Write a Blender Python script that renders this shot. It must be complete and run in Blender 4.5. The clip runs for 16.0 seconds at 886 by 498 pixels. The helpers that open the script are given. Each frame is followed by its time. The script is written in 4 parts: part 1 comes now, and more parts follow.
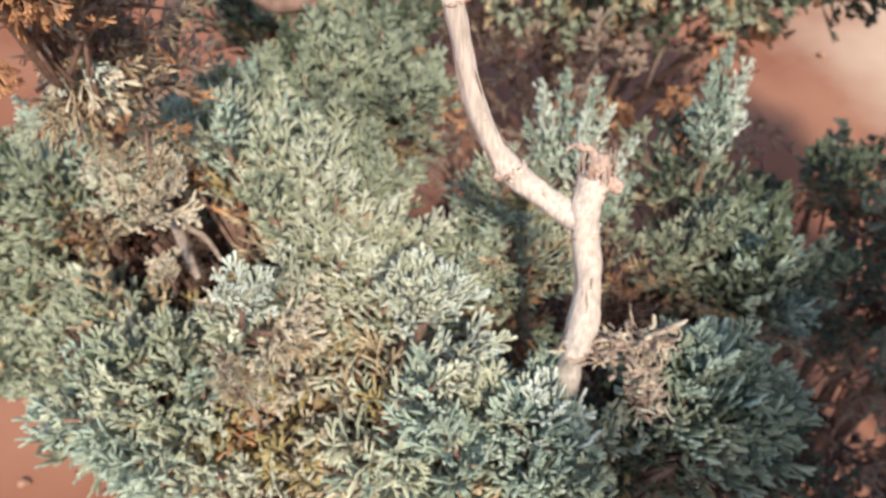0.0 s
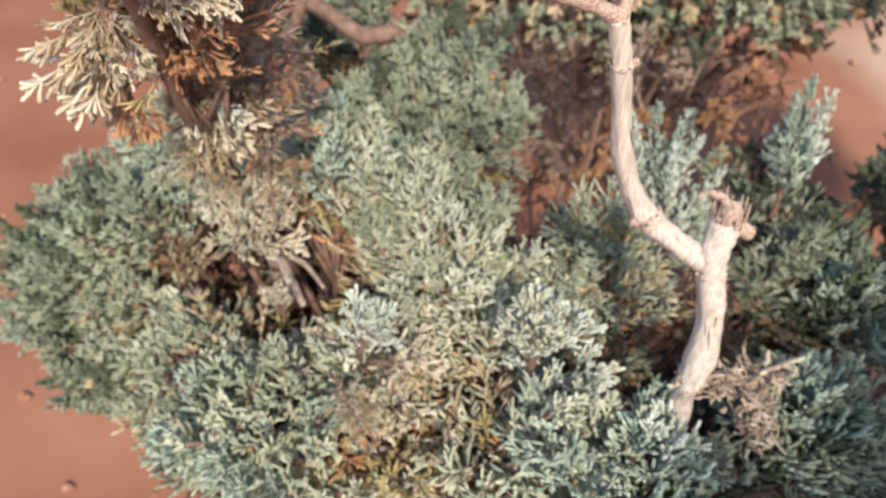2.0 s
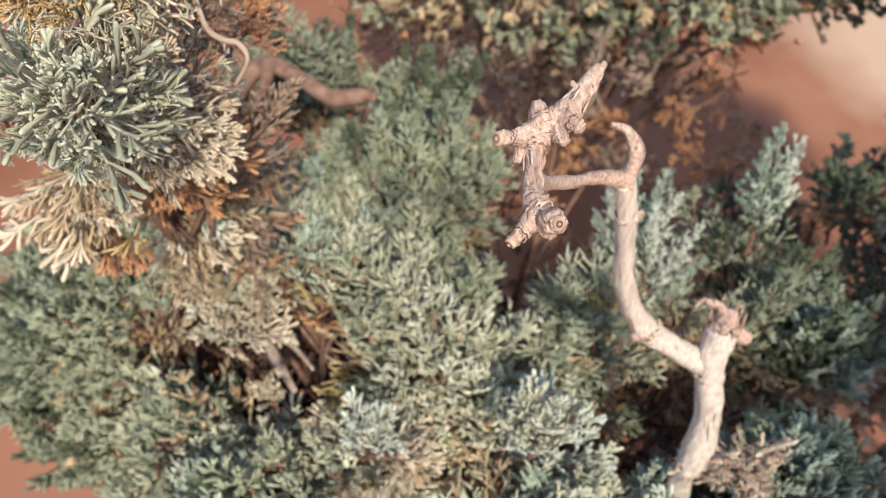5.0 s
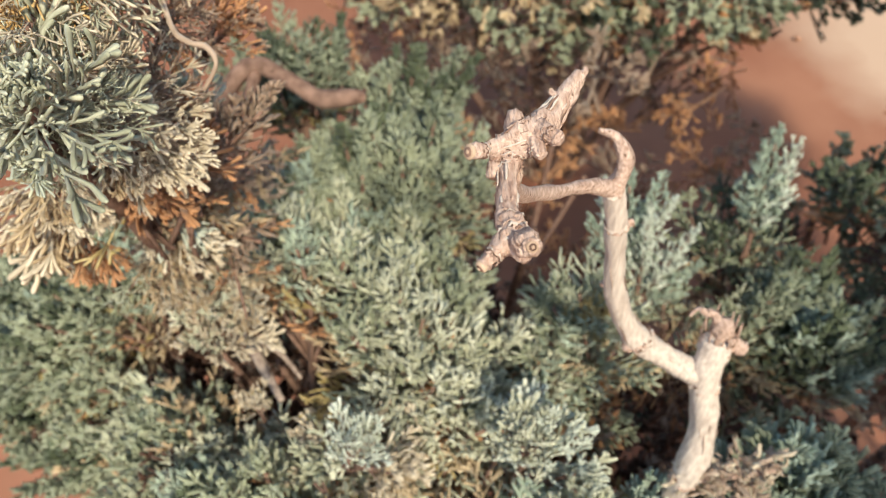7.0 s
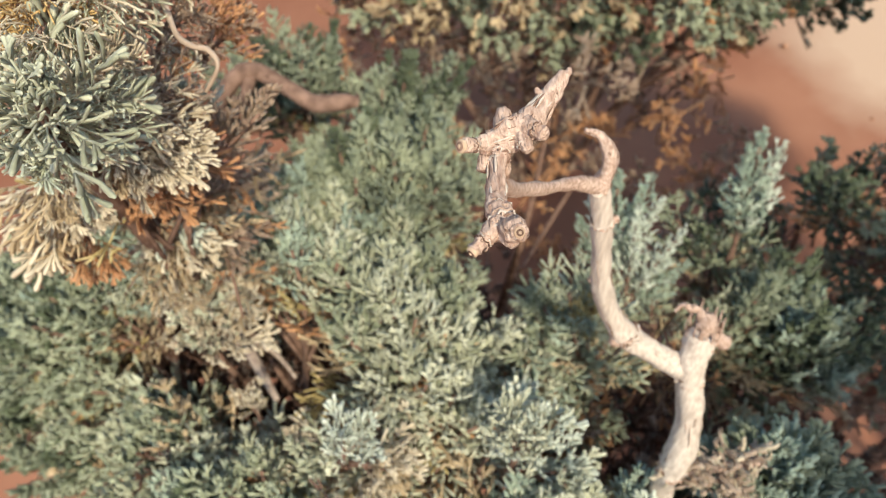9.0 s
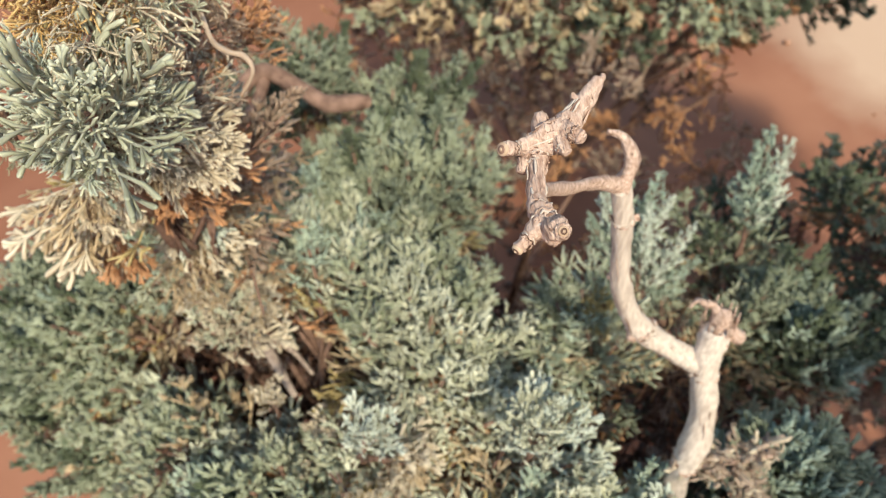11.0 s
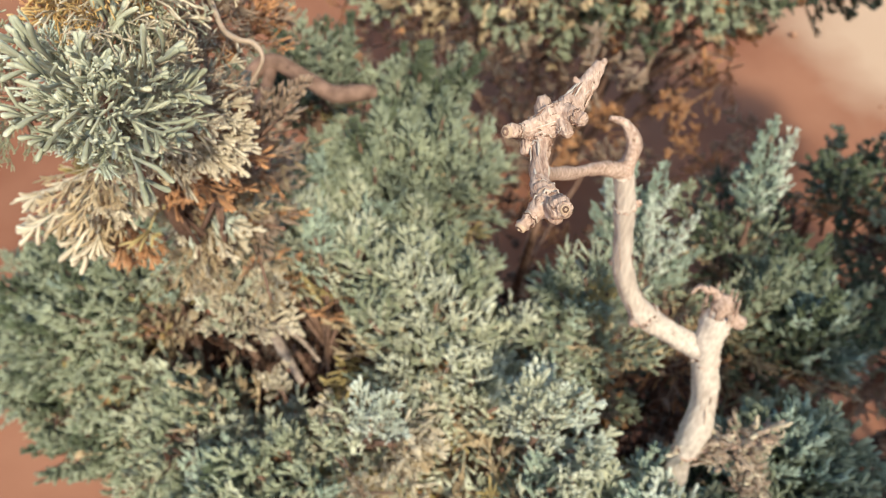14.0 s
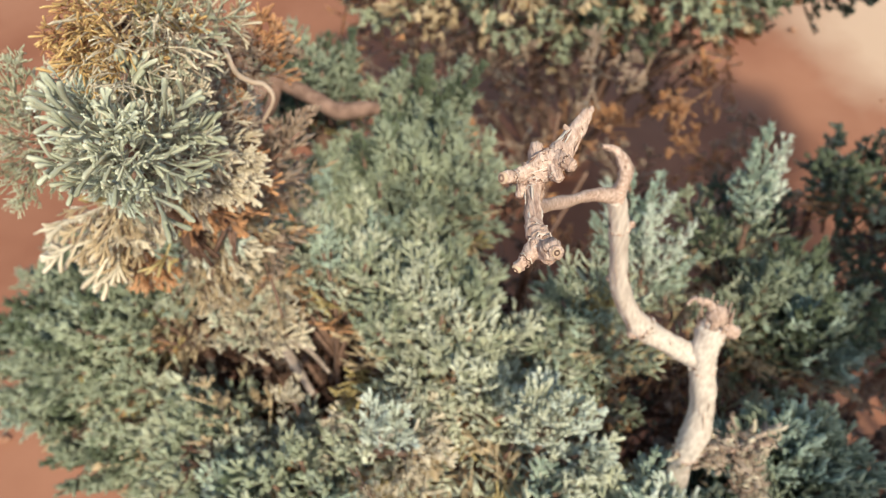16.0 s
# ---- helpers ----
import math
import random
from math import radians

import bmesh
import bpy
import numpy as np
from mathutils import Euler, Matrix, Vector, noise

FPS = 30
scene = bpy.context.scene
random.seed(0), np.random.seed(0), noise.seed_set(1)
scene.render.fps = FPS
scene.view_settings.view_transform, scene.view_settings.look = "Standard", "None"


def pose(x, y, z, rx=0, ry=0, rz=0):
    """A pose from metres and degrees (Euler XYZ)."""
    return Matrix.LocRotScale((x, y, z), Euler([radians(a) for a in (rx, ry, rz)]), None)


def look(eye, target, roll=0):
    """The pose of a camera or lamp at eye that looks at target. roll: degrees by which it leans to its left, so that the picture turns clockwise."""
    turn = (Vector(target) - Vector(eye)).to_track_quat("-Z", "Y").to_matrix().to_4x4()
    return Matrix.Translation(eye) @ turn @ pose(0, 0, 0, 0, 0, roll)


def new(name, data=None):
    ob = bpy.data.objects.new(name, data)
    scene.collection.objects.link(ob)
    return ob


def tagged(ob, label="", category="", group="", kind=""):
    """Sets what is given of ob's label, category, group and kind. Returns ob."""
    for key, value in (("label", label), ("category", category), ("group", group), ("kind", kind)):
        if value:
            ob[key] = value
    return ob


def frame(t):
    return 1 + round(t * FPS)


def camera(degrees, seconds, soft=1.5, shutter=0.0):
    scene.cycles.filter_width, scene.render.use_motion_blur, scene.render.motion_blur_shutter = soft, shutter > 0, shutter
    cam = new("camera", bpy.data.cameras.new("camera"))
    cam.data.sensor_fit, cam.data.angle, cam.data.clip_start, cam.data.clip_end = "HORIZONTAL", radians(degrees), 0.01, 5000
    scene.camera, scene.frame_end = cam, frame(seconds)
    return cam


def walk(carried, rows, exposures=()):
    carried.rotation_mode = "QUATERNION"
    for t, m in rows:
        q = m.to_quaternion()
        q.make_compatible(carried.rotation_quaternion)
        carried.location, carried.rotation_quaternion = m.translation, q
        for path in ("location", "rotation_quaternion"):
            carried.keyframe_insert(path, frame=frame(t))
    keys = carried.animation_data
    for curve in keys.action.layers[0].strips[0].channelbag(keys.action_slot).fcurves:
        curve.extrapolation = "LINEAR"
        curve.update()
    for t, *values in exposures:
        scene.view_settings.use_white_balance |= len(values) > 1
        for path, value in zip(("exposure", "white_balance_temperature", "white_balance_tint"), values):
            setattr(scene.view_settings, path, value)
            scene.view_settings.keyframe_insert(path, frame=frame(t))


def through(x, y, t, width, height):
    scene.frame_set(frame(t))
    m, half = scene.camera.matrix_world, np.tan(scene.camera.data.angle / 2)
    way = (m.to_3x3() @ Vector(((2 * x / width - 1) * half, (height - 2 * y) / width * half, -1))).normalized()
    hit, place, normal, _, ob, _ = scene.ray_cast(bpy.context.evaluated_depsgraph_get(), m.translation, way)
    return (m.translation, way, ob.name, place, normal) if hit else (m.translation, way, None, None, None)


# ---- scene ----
cam = camera(64.0, 16.0, soft=1.0)
cam.data.dof.use_dof, cam.data.dof.focus_distance, cam.data.dof.aperture_fstop = True, 0.098, 36.0
PATH = [
    (0, -0.0000, 0.0000, 1.1000, 38.00, -0.00, -0.00),
    (0.5, -0.0045, -0.0012, 1.1076, 38.85, 0.12, 0.38),
    (1, -0.0121, -0.0043, 1.1129, 38.99, 0.12, 0.28),
    (1.5, -0.0260, -0.0013, 1.1147, 38.61, 0.74, 0.48),
    (2, -0.0359, 0.0031, 1.1147, 38.22, 0.82, 0.90),
    (2.5, -0.0419, 0.0055, 1.1170, 38.08, 0.80, 0.65),
    (3, -0.0427, 0.0081, 1.1186, 38.19, 0.72, 0.42),
    (3.5, -0.0435, 0.0131, 1.1256, 37.83, 0.74, -0.66),
    (4, -0.0481, 0.0230, 1.1351, 37.33, 0.60, -2.41),
    (4.5, -0.0477, 0.0319, 1.1399, 36.66, 0.18, -3.44),
    (7, -0.0424, 0.0441, 1.1356, 36.38, 0.26, -3.79),
    (7.5, -0.0429, 0.0419, 1.1358, 36.32, 0.24, -3.70),
    (8, -0.0466, 0.0431, 1.1381, 36.79, 0.27, -3.84),
    (8.5, -0.0447, 0.0388, 1.1391, 36.92, 0.04, -3.78),
    (9, -0.0430, 0.0386, 1.1390, 36.91, -0.18, -4.31),
    (9.5, -0.0479, 0.0353, 1.1416, 37.02, 0.06, -4.50),
    (12, -0.0490, 0.0367, 1.1441, 36.21, 0.08, -4.45),
    (12.5, -0.0487, 0.0356, 1.1459, 35.94, 0.61, -4.75),
    (13, -0.0471, 0.0367, 1.1437, 36.01, 0.26, -4.59),
    (13.5, -0.0481, 0.0346, 1.1436, 36.13, 0.36, -4.27),
    (14, -0.0494, 0.0326, 1.1444, 36.18, 0.31, -4.18),
    (14.5, -0.0471, 0.0329, 1.1458, 36.32, 0.51, -4.32),
    (15, -0.0489, 0.0308, 1.1487, 36.31, 0.71, -3.76),
    (15.5, -0.0483, 0.0327, 1.1527, 35.58, 1.50, -5.69),
    (16, -0.0491, 0.0319, 1.1553, 36.16, 1.33, -4.94),
]

walk(cam, [(t, pose(x, y, z, rx, ry, rz)) for t, x, y, z, rx, ry, rz in PATH],
     [(0.0, 0.68, 6540, 5), (2.0, 0.66, 6560, 5), (4.5, 0.57, 6640, 6), (7.0, 0.61, 6960, 0), (16.0, 0.60, 6960, -2)])

# ---- world and sun ----
SUN_FROM = Vector((0.12, -0.64, 0.76)).normalized()
world = bpy.data.worlds.new("sky")
scene.world = world
world.use_nodes = True
wn = world.node_tree.nodes
sky = wn.new("ShaderNodeTexSky")
sky.sky_type, sky.sun_disc = "NISHITA", False
sky.sun_elevation = math.asin(SUN_FROM.z)
sky.sun_rotation = math.atan2(SUN_FROM.x, SUN_FROM.y)
world.node_tree.links.new(sky.outputs[0], wn["Background"].inputs[0])
wn["Background"].inputs[1].default_value = 0.15
sun = new("sun", bpy.data.lights.new("sun", "SUN"))
sun.data.energy, sun.data.angle, sun.data.color = 3.75, radians(3.0), (1.0, 0.90, 0.745)
sun.matrix_world = look(SUN_FROM * 5, (0, 0, 0))


# ---- materials ----
def material(name, dark, light, roughness=0.7, scale=120.0, sheen=0.0, through=0.0, per_object=0.25, per_island=0.2, bump=0.2, bump_scale=900.0, spots=None, along=(1, 1, 1), across=(1, 1, 1)):
    """Two tones mixed by noise, with a change from thing to thing and piece to piece."""
    mat = bpy.data.materials.new(name)
    mat.use_nodes = True
    nt = mat.node_tree
    n, link = nt.nodes, nt.links.new
    shader = n["Principled BSDF"]
    coord = n.new("ShaderNodeTexCoord")
    grain = n.new("ShaderNodeTexNoise")
    grain.inputs["Scale"].default_value, grain.inputs["Detail"].default_value = scale, 4
    grained = n.new("ShaderNodeMapping")
    grained.inputs["Scale"].default_value = along
    link(coord.outputs["Object"], grained.inputs["Vector"])
    link(grained.outputs[0], grain.inputs["Vector"])
    info, geo = n.new("ShaderNodeObjectInfo"), n.new("ShaderNodeNewGeometry")
    ramp = n.new("ShaderNodeMapRange")
    ramp.inputs[1].default_value, ramp.inputs[2].default_value = 0.3, 0.7
    link(grain.outputs["Fac"], ramp.inputs[0])
    add = n.new("ShaderNodeMath")
    add.operation = "MULTIPLY_ADD"
    add.inputs[1].default_value = per_object * 2
    link(info.outputs["Random"], add.inputs[0])
    less = n.new("ShaderNodeMath")
    less.operation = "SUBTRACT"
    less.inputs[1].default_value = per_object + per_island
    link(ramp.outputs[0], less.inputs[0])
    link(less.outputs[0], add.inputs[2])
    isle = n.new("ShaderNodeMath")
    isle.operation = "MULTIPLY_ADD"
    isle.inputs[1].default_value = per_island * 2
    link(geo.outputs["Random Per Island"], isle.inputs[0])
    link(add.outputs[0], isle.inputs[2])
    mix = n.new("ShaderNodeMix")
    mix.data_type = "RGBA"
    mix.inputs[6].default_value, mix.inputs[7].default_value = (*dark, 1), (*light, 1)
    link(isle.outputs[0], mix.inputs[0])
    colour = mix.outputs[2]
    if spots:
        speck = n.new("ShaderNodeTexNoise")
        speck.inputs["Scale"].default_value, speck.inputs["Detail"].default_value = spots[1], 5
        crossed = n.new("ShaderNodeMapping")
        crossed.inputs["Scale"].default_value = across
        link(coord.outputs["Object"], crossed.inputs["Vector"])
        link(crossed.outputs[0], speck.inputs["Vector"])
        cut = n.new("ShaderNodeMapRange")
        cut.inputs[1].default_value, cut.inputs[2].default_value = spots[2], spots[2] + 0.08
        link(speck.outputs["Fac"], cut.inputs[0])
        over = n.new("ShaderNodeMix")
        over.data_type = "RGBA"
        over.inputs[7].default_value = (*spots[0], 1)
        link(cut.outputs[0], over.inputs[0])
        link(colour, over.inputs[6])
        colour = over.outputs[2]
    link(colour, shader.inputs["Base Color"])
    shader.inputs["Roughness"].default_value = roughness
    shader.inputs["Specular IOR Level"].default_value = 0.3
    shader.inputs["Sheen Weight"].default_value = sheen
    shader.inputs["Sheen Roughness"].default_value = 0.5
    relief = n.new("ShaderNodeTexNoise")
    relief.inputs["Scale"].default_value, relief.inputs["Detail"].default_value = bump_scale, 3
    link(grained.outputs[0], relief.inputs["Vector"])
    raised = n.new("ShaderNodeBump")
    raised.inputs["Strength"].default_value, raised.inputs["Distance"].default_value = bump, 0.0006
    link(relief.outputs["Fac"], raised.inputs["Height"])
    link(raised.outputs[0], shader.inputs["Normal"])
    if through:
        thin, blend = n.new("ShaderNodeBsdfTranslucent"), n.new("ShaderNodeMixShader")
        link(colour, thin.inputs["Color"])
        blend.inputs[0].default_value = through
        link(shader.outputs[0], blend.inputs[1])
        link(thin.outputs[0], blend.inputs[2])
        link(blend.outputs[0], n["Material Output"].inputs["Surface"])
    return mat


LEAF = dict(roughness=0.6, sheen=0.2, through=0.32)
silver = material("silver_green_leaf", (0.32, 0.333, 0.225), (0.745, 0.74, 0.575), **LEAF)
blue = material("blue_green_leaf", (0.15, 0.18, 0.122), (0.44, 0.47, 0.345), **LEAF)
grey = material("grey_green_leaf", (0.225, 0.25, 0.165), (0.52, 0.55, 0.40), **LEAF)
pale = material("pale_silver_leaf", (0.52, 0.56, 0.48), (0.84, 0.86, 0.78), **LEAF)
mint = material("frosted_blue_leaf", (0.22, 0.285, 0.225), (0.60, 0.68, 0.57), **LEAF)
light = material("light_silver_leaf", (0.385, 0.392, 0.29), (0.82, 0.81, 0.67), **LEAF)
tan = material("dry_tan_leaf", (0.36, 0.25, 0.15), (0.74, 0.58, 0.39), **LEAF)
straw = material("yellowed_leaf", (0.36, 0.27, 0.10), (0.70, 0.55, 0.27), **LEAF)
rust = material("rusty_dead_leaf", (0.38, 0.17, 0.08), (0.78, 0.43, 0.225), **LEAF)
# Brown taken very dark, so shade in the hollows sits in its colour.
brown = material("shade_brown_dead_leaf", (0.045, 0.018, 0.011), (0.15, 0.066, 0.042), **LEAF)
amber = material("amber_dry_leaf", (0.55, 0.34, 0.13), (0.90, 0.66, 0.34), **LEAF)
cream = material("cream_dry_leaf", (0.52, 0.42, 0.31), (0.88, 0.78, 0.64), **LEAF)
dusty = material("dusty_brown_leaf", (0.26, 0.165, 0.125), (0.55, 0.41, 0.32), **LEAF)
deep = material("deep_green_leaf", (0.045, 0.063, 0.036), (0.150, 0.182, 0.105), **LEAF)
bark = material("bleached_bark", (0.40, 0.32, 0.285), (0.64, 0.545, 0.49), roughness=0.85, scale=900, per_object=0.0, per_island=0.02, bump=0.6, bump_scale=900, along=(1, 1, 0.15), across=(0.35, 0.35, 2.0), spots=((0.22, 0.14, 0.11), 420, 0.69))
flaky = material("flaky_bark", (0.31, 0.19, 0.15), (0.63, 0.455, 0.385), roughness=0.9, scale=1300, per_object=0.1, per_island=0.1, bump=1.0, bump_scale=2400, along=(1, 0.3, 1), across=(1, 0.35, 1), spots=((0.16, 0.09, 0.065), 1300, 0.63))
dark_bark = material("brown_bark", (0.10, 0.055, 0.042), (0.25, 0.15, 0.118), roughness=0.85, scale=200, per_object=0.05, per_island=0.1, bump=0.7, bump_scale=600, spots=((0.07, 0.035, 0.025), 300, 0.62))
husk = material("curled_husk", (0.42, 0.30, 0.23), (0.72, 0.57, 0.47), **LEAF)
grey_bark = material("grey_bark", (0.20, 0.14, 0.12), (0.40, 0.32, 0.28), roughness=0.85, scale=400, per_object=0.1, bump=0.4, bump_scale=900)
core = material("cut_wood", (0.36, 0.24, 0.17), (0.55, 0.40, 0.30), roughness=0.8, scale=500, per_object=0.0, bump=0.4)
soil = material("red_soil", (0.19, 0.070, 0.042), (0.285, 0.128, 0.082), roughness=0.95, scale=3.5, per_object=0.0, per_island=0.0, bump=0.6, bump_scale=60, spots=((0.45, 0.28, 0.20), 0.9, 0.64))
nt = soil.node_tree
sand_at, far_from, edge_noise = nt.nodes.new("ShaderNodeTexCoord"), nt.nodes.new("ShaderNodeVectorMath"), nt.nodes.new("ShaderNodeTexNoise")
far_from.operation = "DISTANCE"
far_from.inputs[1].default_value = (1.60, 1.66, 0)
edge_noise.inputs["Scale"].default_value, edge_noise.inputs["Detail"].default_value = 1.7, 8
bent, sandy, sand = nt.nodes.new("ShaderNodeMath"), nt.nodes.new("ShaderNodeMapRange"), nt.nodes.new("ShaderNodeMix")
bent.operation, bent.inputs[1].default_value, sand.data_type = "MULTIPLY_ADD", 1.5, "RGBA"
sandy.inputs[1].default_value, sandy.inputs[2].default_value, sandy.inputs[3].default_value, sandy.inputs[4].default_value = 1.20, 1.55, 0.9, 0.0
sand.inputs[7].default_value = (0.46, 0.32, 0.24, 1)
base = nt.nodes["Principled BSDF"].inputs["Base Color"]
red = base.links[0].from_socket
nt.links.new(sand_at.outputs["Object"], far_from.inputs[0])
nt.links.new(sand_at.outputs["Object"], edge_noise.inputs["Vector"])
nt.links.new(edge_noise.outputs["Fac"], bent.inputs[0])
nt.links.new(far_from.outputs["Value"], bent.inputs[2])
nt.links.new(bent.outputs[0], sandy.inputs[0])
nt.links.new(sandy.outputs[0], sand.inputs[0])
nt.links.new(red, sand.inputs[6])
nt.links.new(sand.outputs[2], base)
pebble = material("red_clod", (0.20, 0.085, 0.05), (0.45, 0.26, 0.18), roughness=0.9, scale=60, bump=0.5)


# ---- building blocks ----
class Buffer:
    """Vertices, faces and material numbers of one mesh."""

    def __init__(self):
        self.v, self.f, self.m = [], [], []
        self.coarse = self.fine = False

    def mesh(self, name, mats):
        me = bpy.data.meshes.new(name)
        me.from_pydata([tuple(p) for p in self.v], [], self.f)
        for mat in mats:
            me.materials.append(mat)
        me.polygons.foreach_set("material_index", self.m)
        me.polygons.foreach_set("use_smooth", [True] * len(self.f))
        me.update()
        return me


def tube(buf, points, radii, sides=4, flat=1.0, facing=Vector((0, 0, 1)), slot=0, rough=0.0, rng=random):
    """A rod along the points, flattened across its facing, with closed ends."""
    first = len(buf.v)
    n = len(points)
    side = None
    for i, p in enumerate(points):
        way = (points[min(i + 1, n - 1)] - points[max(i - 1, 0)])
        way = way.normalized() if way.length > 1e-9 else Vector((0, 0, 1))
        side = way.cross(facing if side is None else side.cross(way))
        if side.length < 1e-6:
            side = way.orthogonal()
        side.normalize()
        up = side.cross(way)
        for k in range(sides):
            a = 2 * math.pi * k / sides
            r = radii[i] * (1 + rough * (rng.random() - 0.5))
            buf.v.append(p + side * (math.cos(a) * r) + up * (math.sin(a) * r * flat))
    for i in range(n - 1):
        for k in range(sides):
            a, b = first + i * sides + k, first + i * sides + (k + 1) % sides
            buf.f.append((a, b, b + sides, a + sides))
            buf.m.append(slot)
    last = first + (n - 1) * sides
    buf.f.append(tuple(last + k for k in range(sides)))
    buf.f.append(tuple(first + k for k in reversed(range(sides))))
    buf.m += [slot, slot]


def lobe(buf, base, way, normal, length, half, rng, slot, curl=0.12):
    """One narrow blunt leaf lobe."""
    bend = normal * (length * curl * (rng.random() * 1.6 - 0.4))
    if buf.coarse:
        tube(buf, [base, base + way * length + bend], [half * 0.7, half], 3, 0.6, normal, slot)
        return
    sway = way.cross(normal) * (length * rng.uniform(-0.09, 0.09))
    points = [base, base + way * (length * 0.58) + bend * 0.35 + sway, base + way * (length * 0.90) + bend * 0.85, base + way * length + bend]
    radii = [half * 0.5, half * 0.88, half * 1.06, half * 0.55]
    if buf.fine:
        tube(buf, points, radii, 4, 0.6, normal, slot)
    else:
        tube(buf, points[:2] + points[3:], [half * 0.55, half * 1.12, half * 0.68], 3, 0.65, normal, slot)


def leaf(buf, base, way, normal, length, half, rng, slot, pairs=3, spread=38, curl=0.12, forks=0.7):
    """A divided leaf: a thin midrib with forked blunt lobes on both sides and at its end."""
    side = way.cross(normal).normalized()
    bend = normal * (length * curl * rng.uniform(-0.4, 1.4)) + side * (length * rng.uniform(-0.12, 0.12))
    at = lambda s: base + way * (length * s) + bend * (s * s)
    tube(buf, [at(0), at(0.4), at(0.8)], [half * 0.5, half * 0.55, half * 0.6], 3, 0.8, normal, slot)
    for i in range(pairs):
        s0 = 0.32 + 0.42 * i / max(pairs - 1, 1)
        for sign in (-1, 1):
            s = s0 + rng.uniform(-0.08, 0.08)
            if rng.random() < 0.08:
                continue
            a = radians(spread + rng.uniform(-16, 16))
            face = (normal + side * rng.uniform(-0.5, 0.5) + way * rng.uniform(-0.3, 0.3)).normalized()
            out = (way * math.cos(a) + side * (sign * math.sin(a)) + normal * rng.uniform(-0.3, 0.4)).normalized()
            size = length * (0.42 - 0.10 * i / max(pairs - 1, 1)) * rng.uniform(0.6, 1.25)
            lobe(buf, at(s), out, face, size, half, rng, slot, curl)
            if rng.random() > forks:
                continue
            for fork in (-1, 1):
                if rng.random() < 0.75:
                    turn = Matrix.Rotation(radians(fork * rng.uniform(26, 48)), 3, face)
                    lobe(buf, at(s) + out * (size * rng.uniform(0.35, 0.58)), turn @ out, face, size * rng.uniform(0.38, 0.6), half * 0.95, rng, slot, curl)
    for b in (-24, 3, 27):
        if b != 3 and rng.random() < 0.25:
            continue
        turn = Matrix.Rotation(radians(b + rng.uniform(-10, 10)), 3, normal)
        lobe(buf, at(0.76), turn @ way, normal, length * rng.uniform(0.2, 0.38), half, rng, slot, curl)


def sprig_buffer(seed, stem=0.042, leaves=12, reach=0.0285, half=0.00070, open_low=78, open_top=14, pairs=3, spread=42, old=0.22, droop=0.12, curl=0.24, forks=0.55, coarse=False):
    """A leafy shoot that grows along z from the origin. Slot 0 fresh leaf, 1 old leaf, 2 stem."""
    rng = random.Random(seed)
    buf = Buffer()
    buf.coarse = coarse
    lean = Vector((rng.uniform(-1, 1), rng.uniform(-1, 1), 0)) * stem * 0.12
    at = lambda s: Vector((0, 0, stem * s)) + lean * (s * s)
    tube(buf, [at(-0.5), at(0.0), at(0.5), at(1.0)], [0.0012, 0.0011, 0.0009, 0.0006], 5, slot=2)
    for i in range(leaves):
        s = (i + 0.5) / leaves
        turn = i * 2.39996 + rng.uniform(-0.3, 0.3)
        out = Vector((math.cos(turn), math.sin(turn), 0))
        a = radians(open_low + (open_top - open_low) * s ** 0.8 + rng.uniform(-9, 9))
        way = (Vector((0, 0, math.cos(a))) + out * math.sin(a) - Vector((0, 0, droop * rng.random()))).normalized()
        normal = (Vector((0, 0, 1)) - way * way.z)
        normal = (normal.normalized() if normal.length > 0.05 else -out)
        size = reach * (1.0 - 0.45 * s) * rng.uniform(0.85, 1.15)
        leaf(buf, at(0.1 + 0.9 * s), way, normal, size, half * rng.uniform(0.9, 1.1), rng, 1 if s < old and rng.random() < 0.75 else 0, pairs, spread, curl, forks)
    return buf


KINDS = {}


def family(name, count, first_seed, **kind):
    made = [sprig_buffer(first_seed + i, **kind).mesh(name, (silver, tan, dark_bark)) for i in range(count)]
    KINDS[id(made)] = kind
    return made


OPEN = family("open_sprig", 8, 10)
DENSE = family("dense_sprig", 4, 30, stem=0.050, leaves=26, reach=0.021, half=0.00074, open_low=54, open_top=8, pairs=3, spread=24, old=0.08, curl=0.08, forks=0.35)
DRY = family("dry_sprig", 4, 50, stem=0.034, leaves=12, reach=0.024, open_low=115, open_top=45, pairs=2, spread=28, old=0.4, droop=0.35, curl=0.5, half=0.0006)
EAR = family("ear_sprig", 3, 40, stem=0.050, leaves=30, reach=0.019, half=0.00070, open_low=32, open_top=6, pairs=2, spread=20, old=0.05, curl=0.05, forks=0.3)
FAN = family("fan_sprig", 3, 70, stem=0.018, leaves=8, reach=0.027, open_low=46, open_top=10, pairs=3, spread=24, old=0.0, half=0.00080, curl=0.15, forks=0.4)
BROAD = family("broad_sprig", 3, 65, stem=0.030, leaves=13, reach=0.0270, half=0.00098, open_low=64, open_top=12, pairs=4, spread=30, old=0.08, curl=0.14, forks=0.45)
NEAR = family("near_sprig", 3, 75, stem=0.020, leaves=16, reach=0.0185, half=0.00035, open_low=74, open_top=12, pairs=3, spread=38, old=0.0, curl=0.4, forks=0.85)
ROSE = family("rosette", 2, 80, stem=0.008, leaves=26, reach=0.0145, open_low=98, open_top=12, pairs=3, spread=22, old=0.0, half=0.00046, curl=0.85, droop=0.0, forks=0.3)
SPARE = family("spare_sprig", 4, 90, leaves=12, pairs=2, reach=0.031, half=0.0015, forks=0.6, coarse=True)

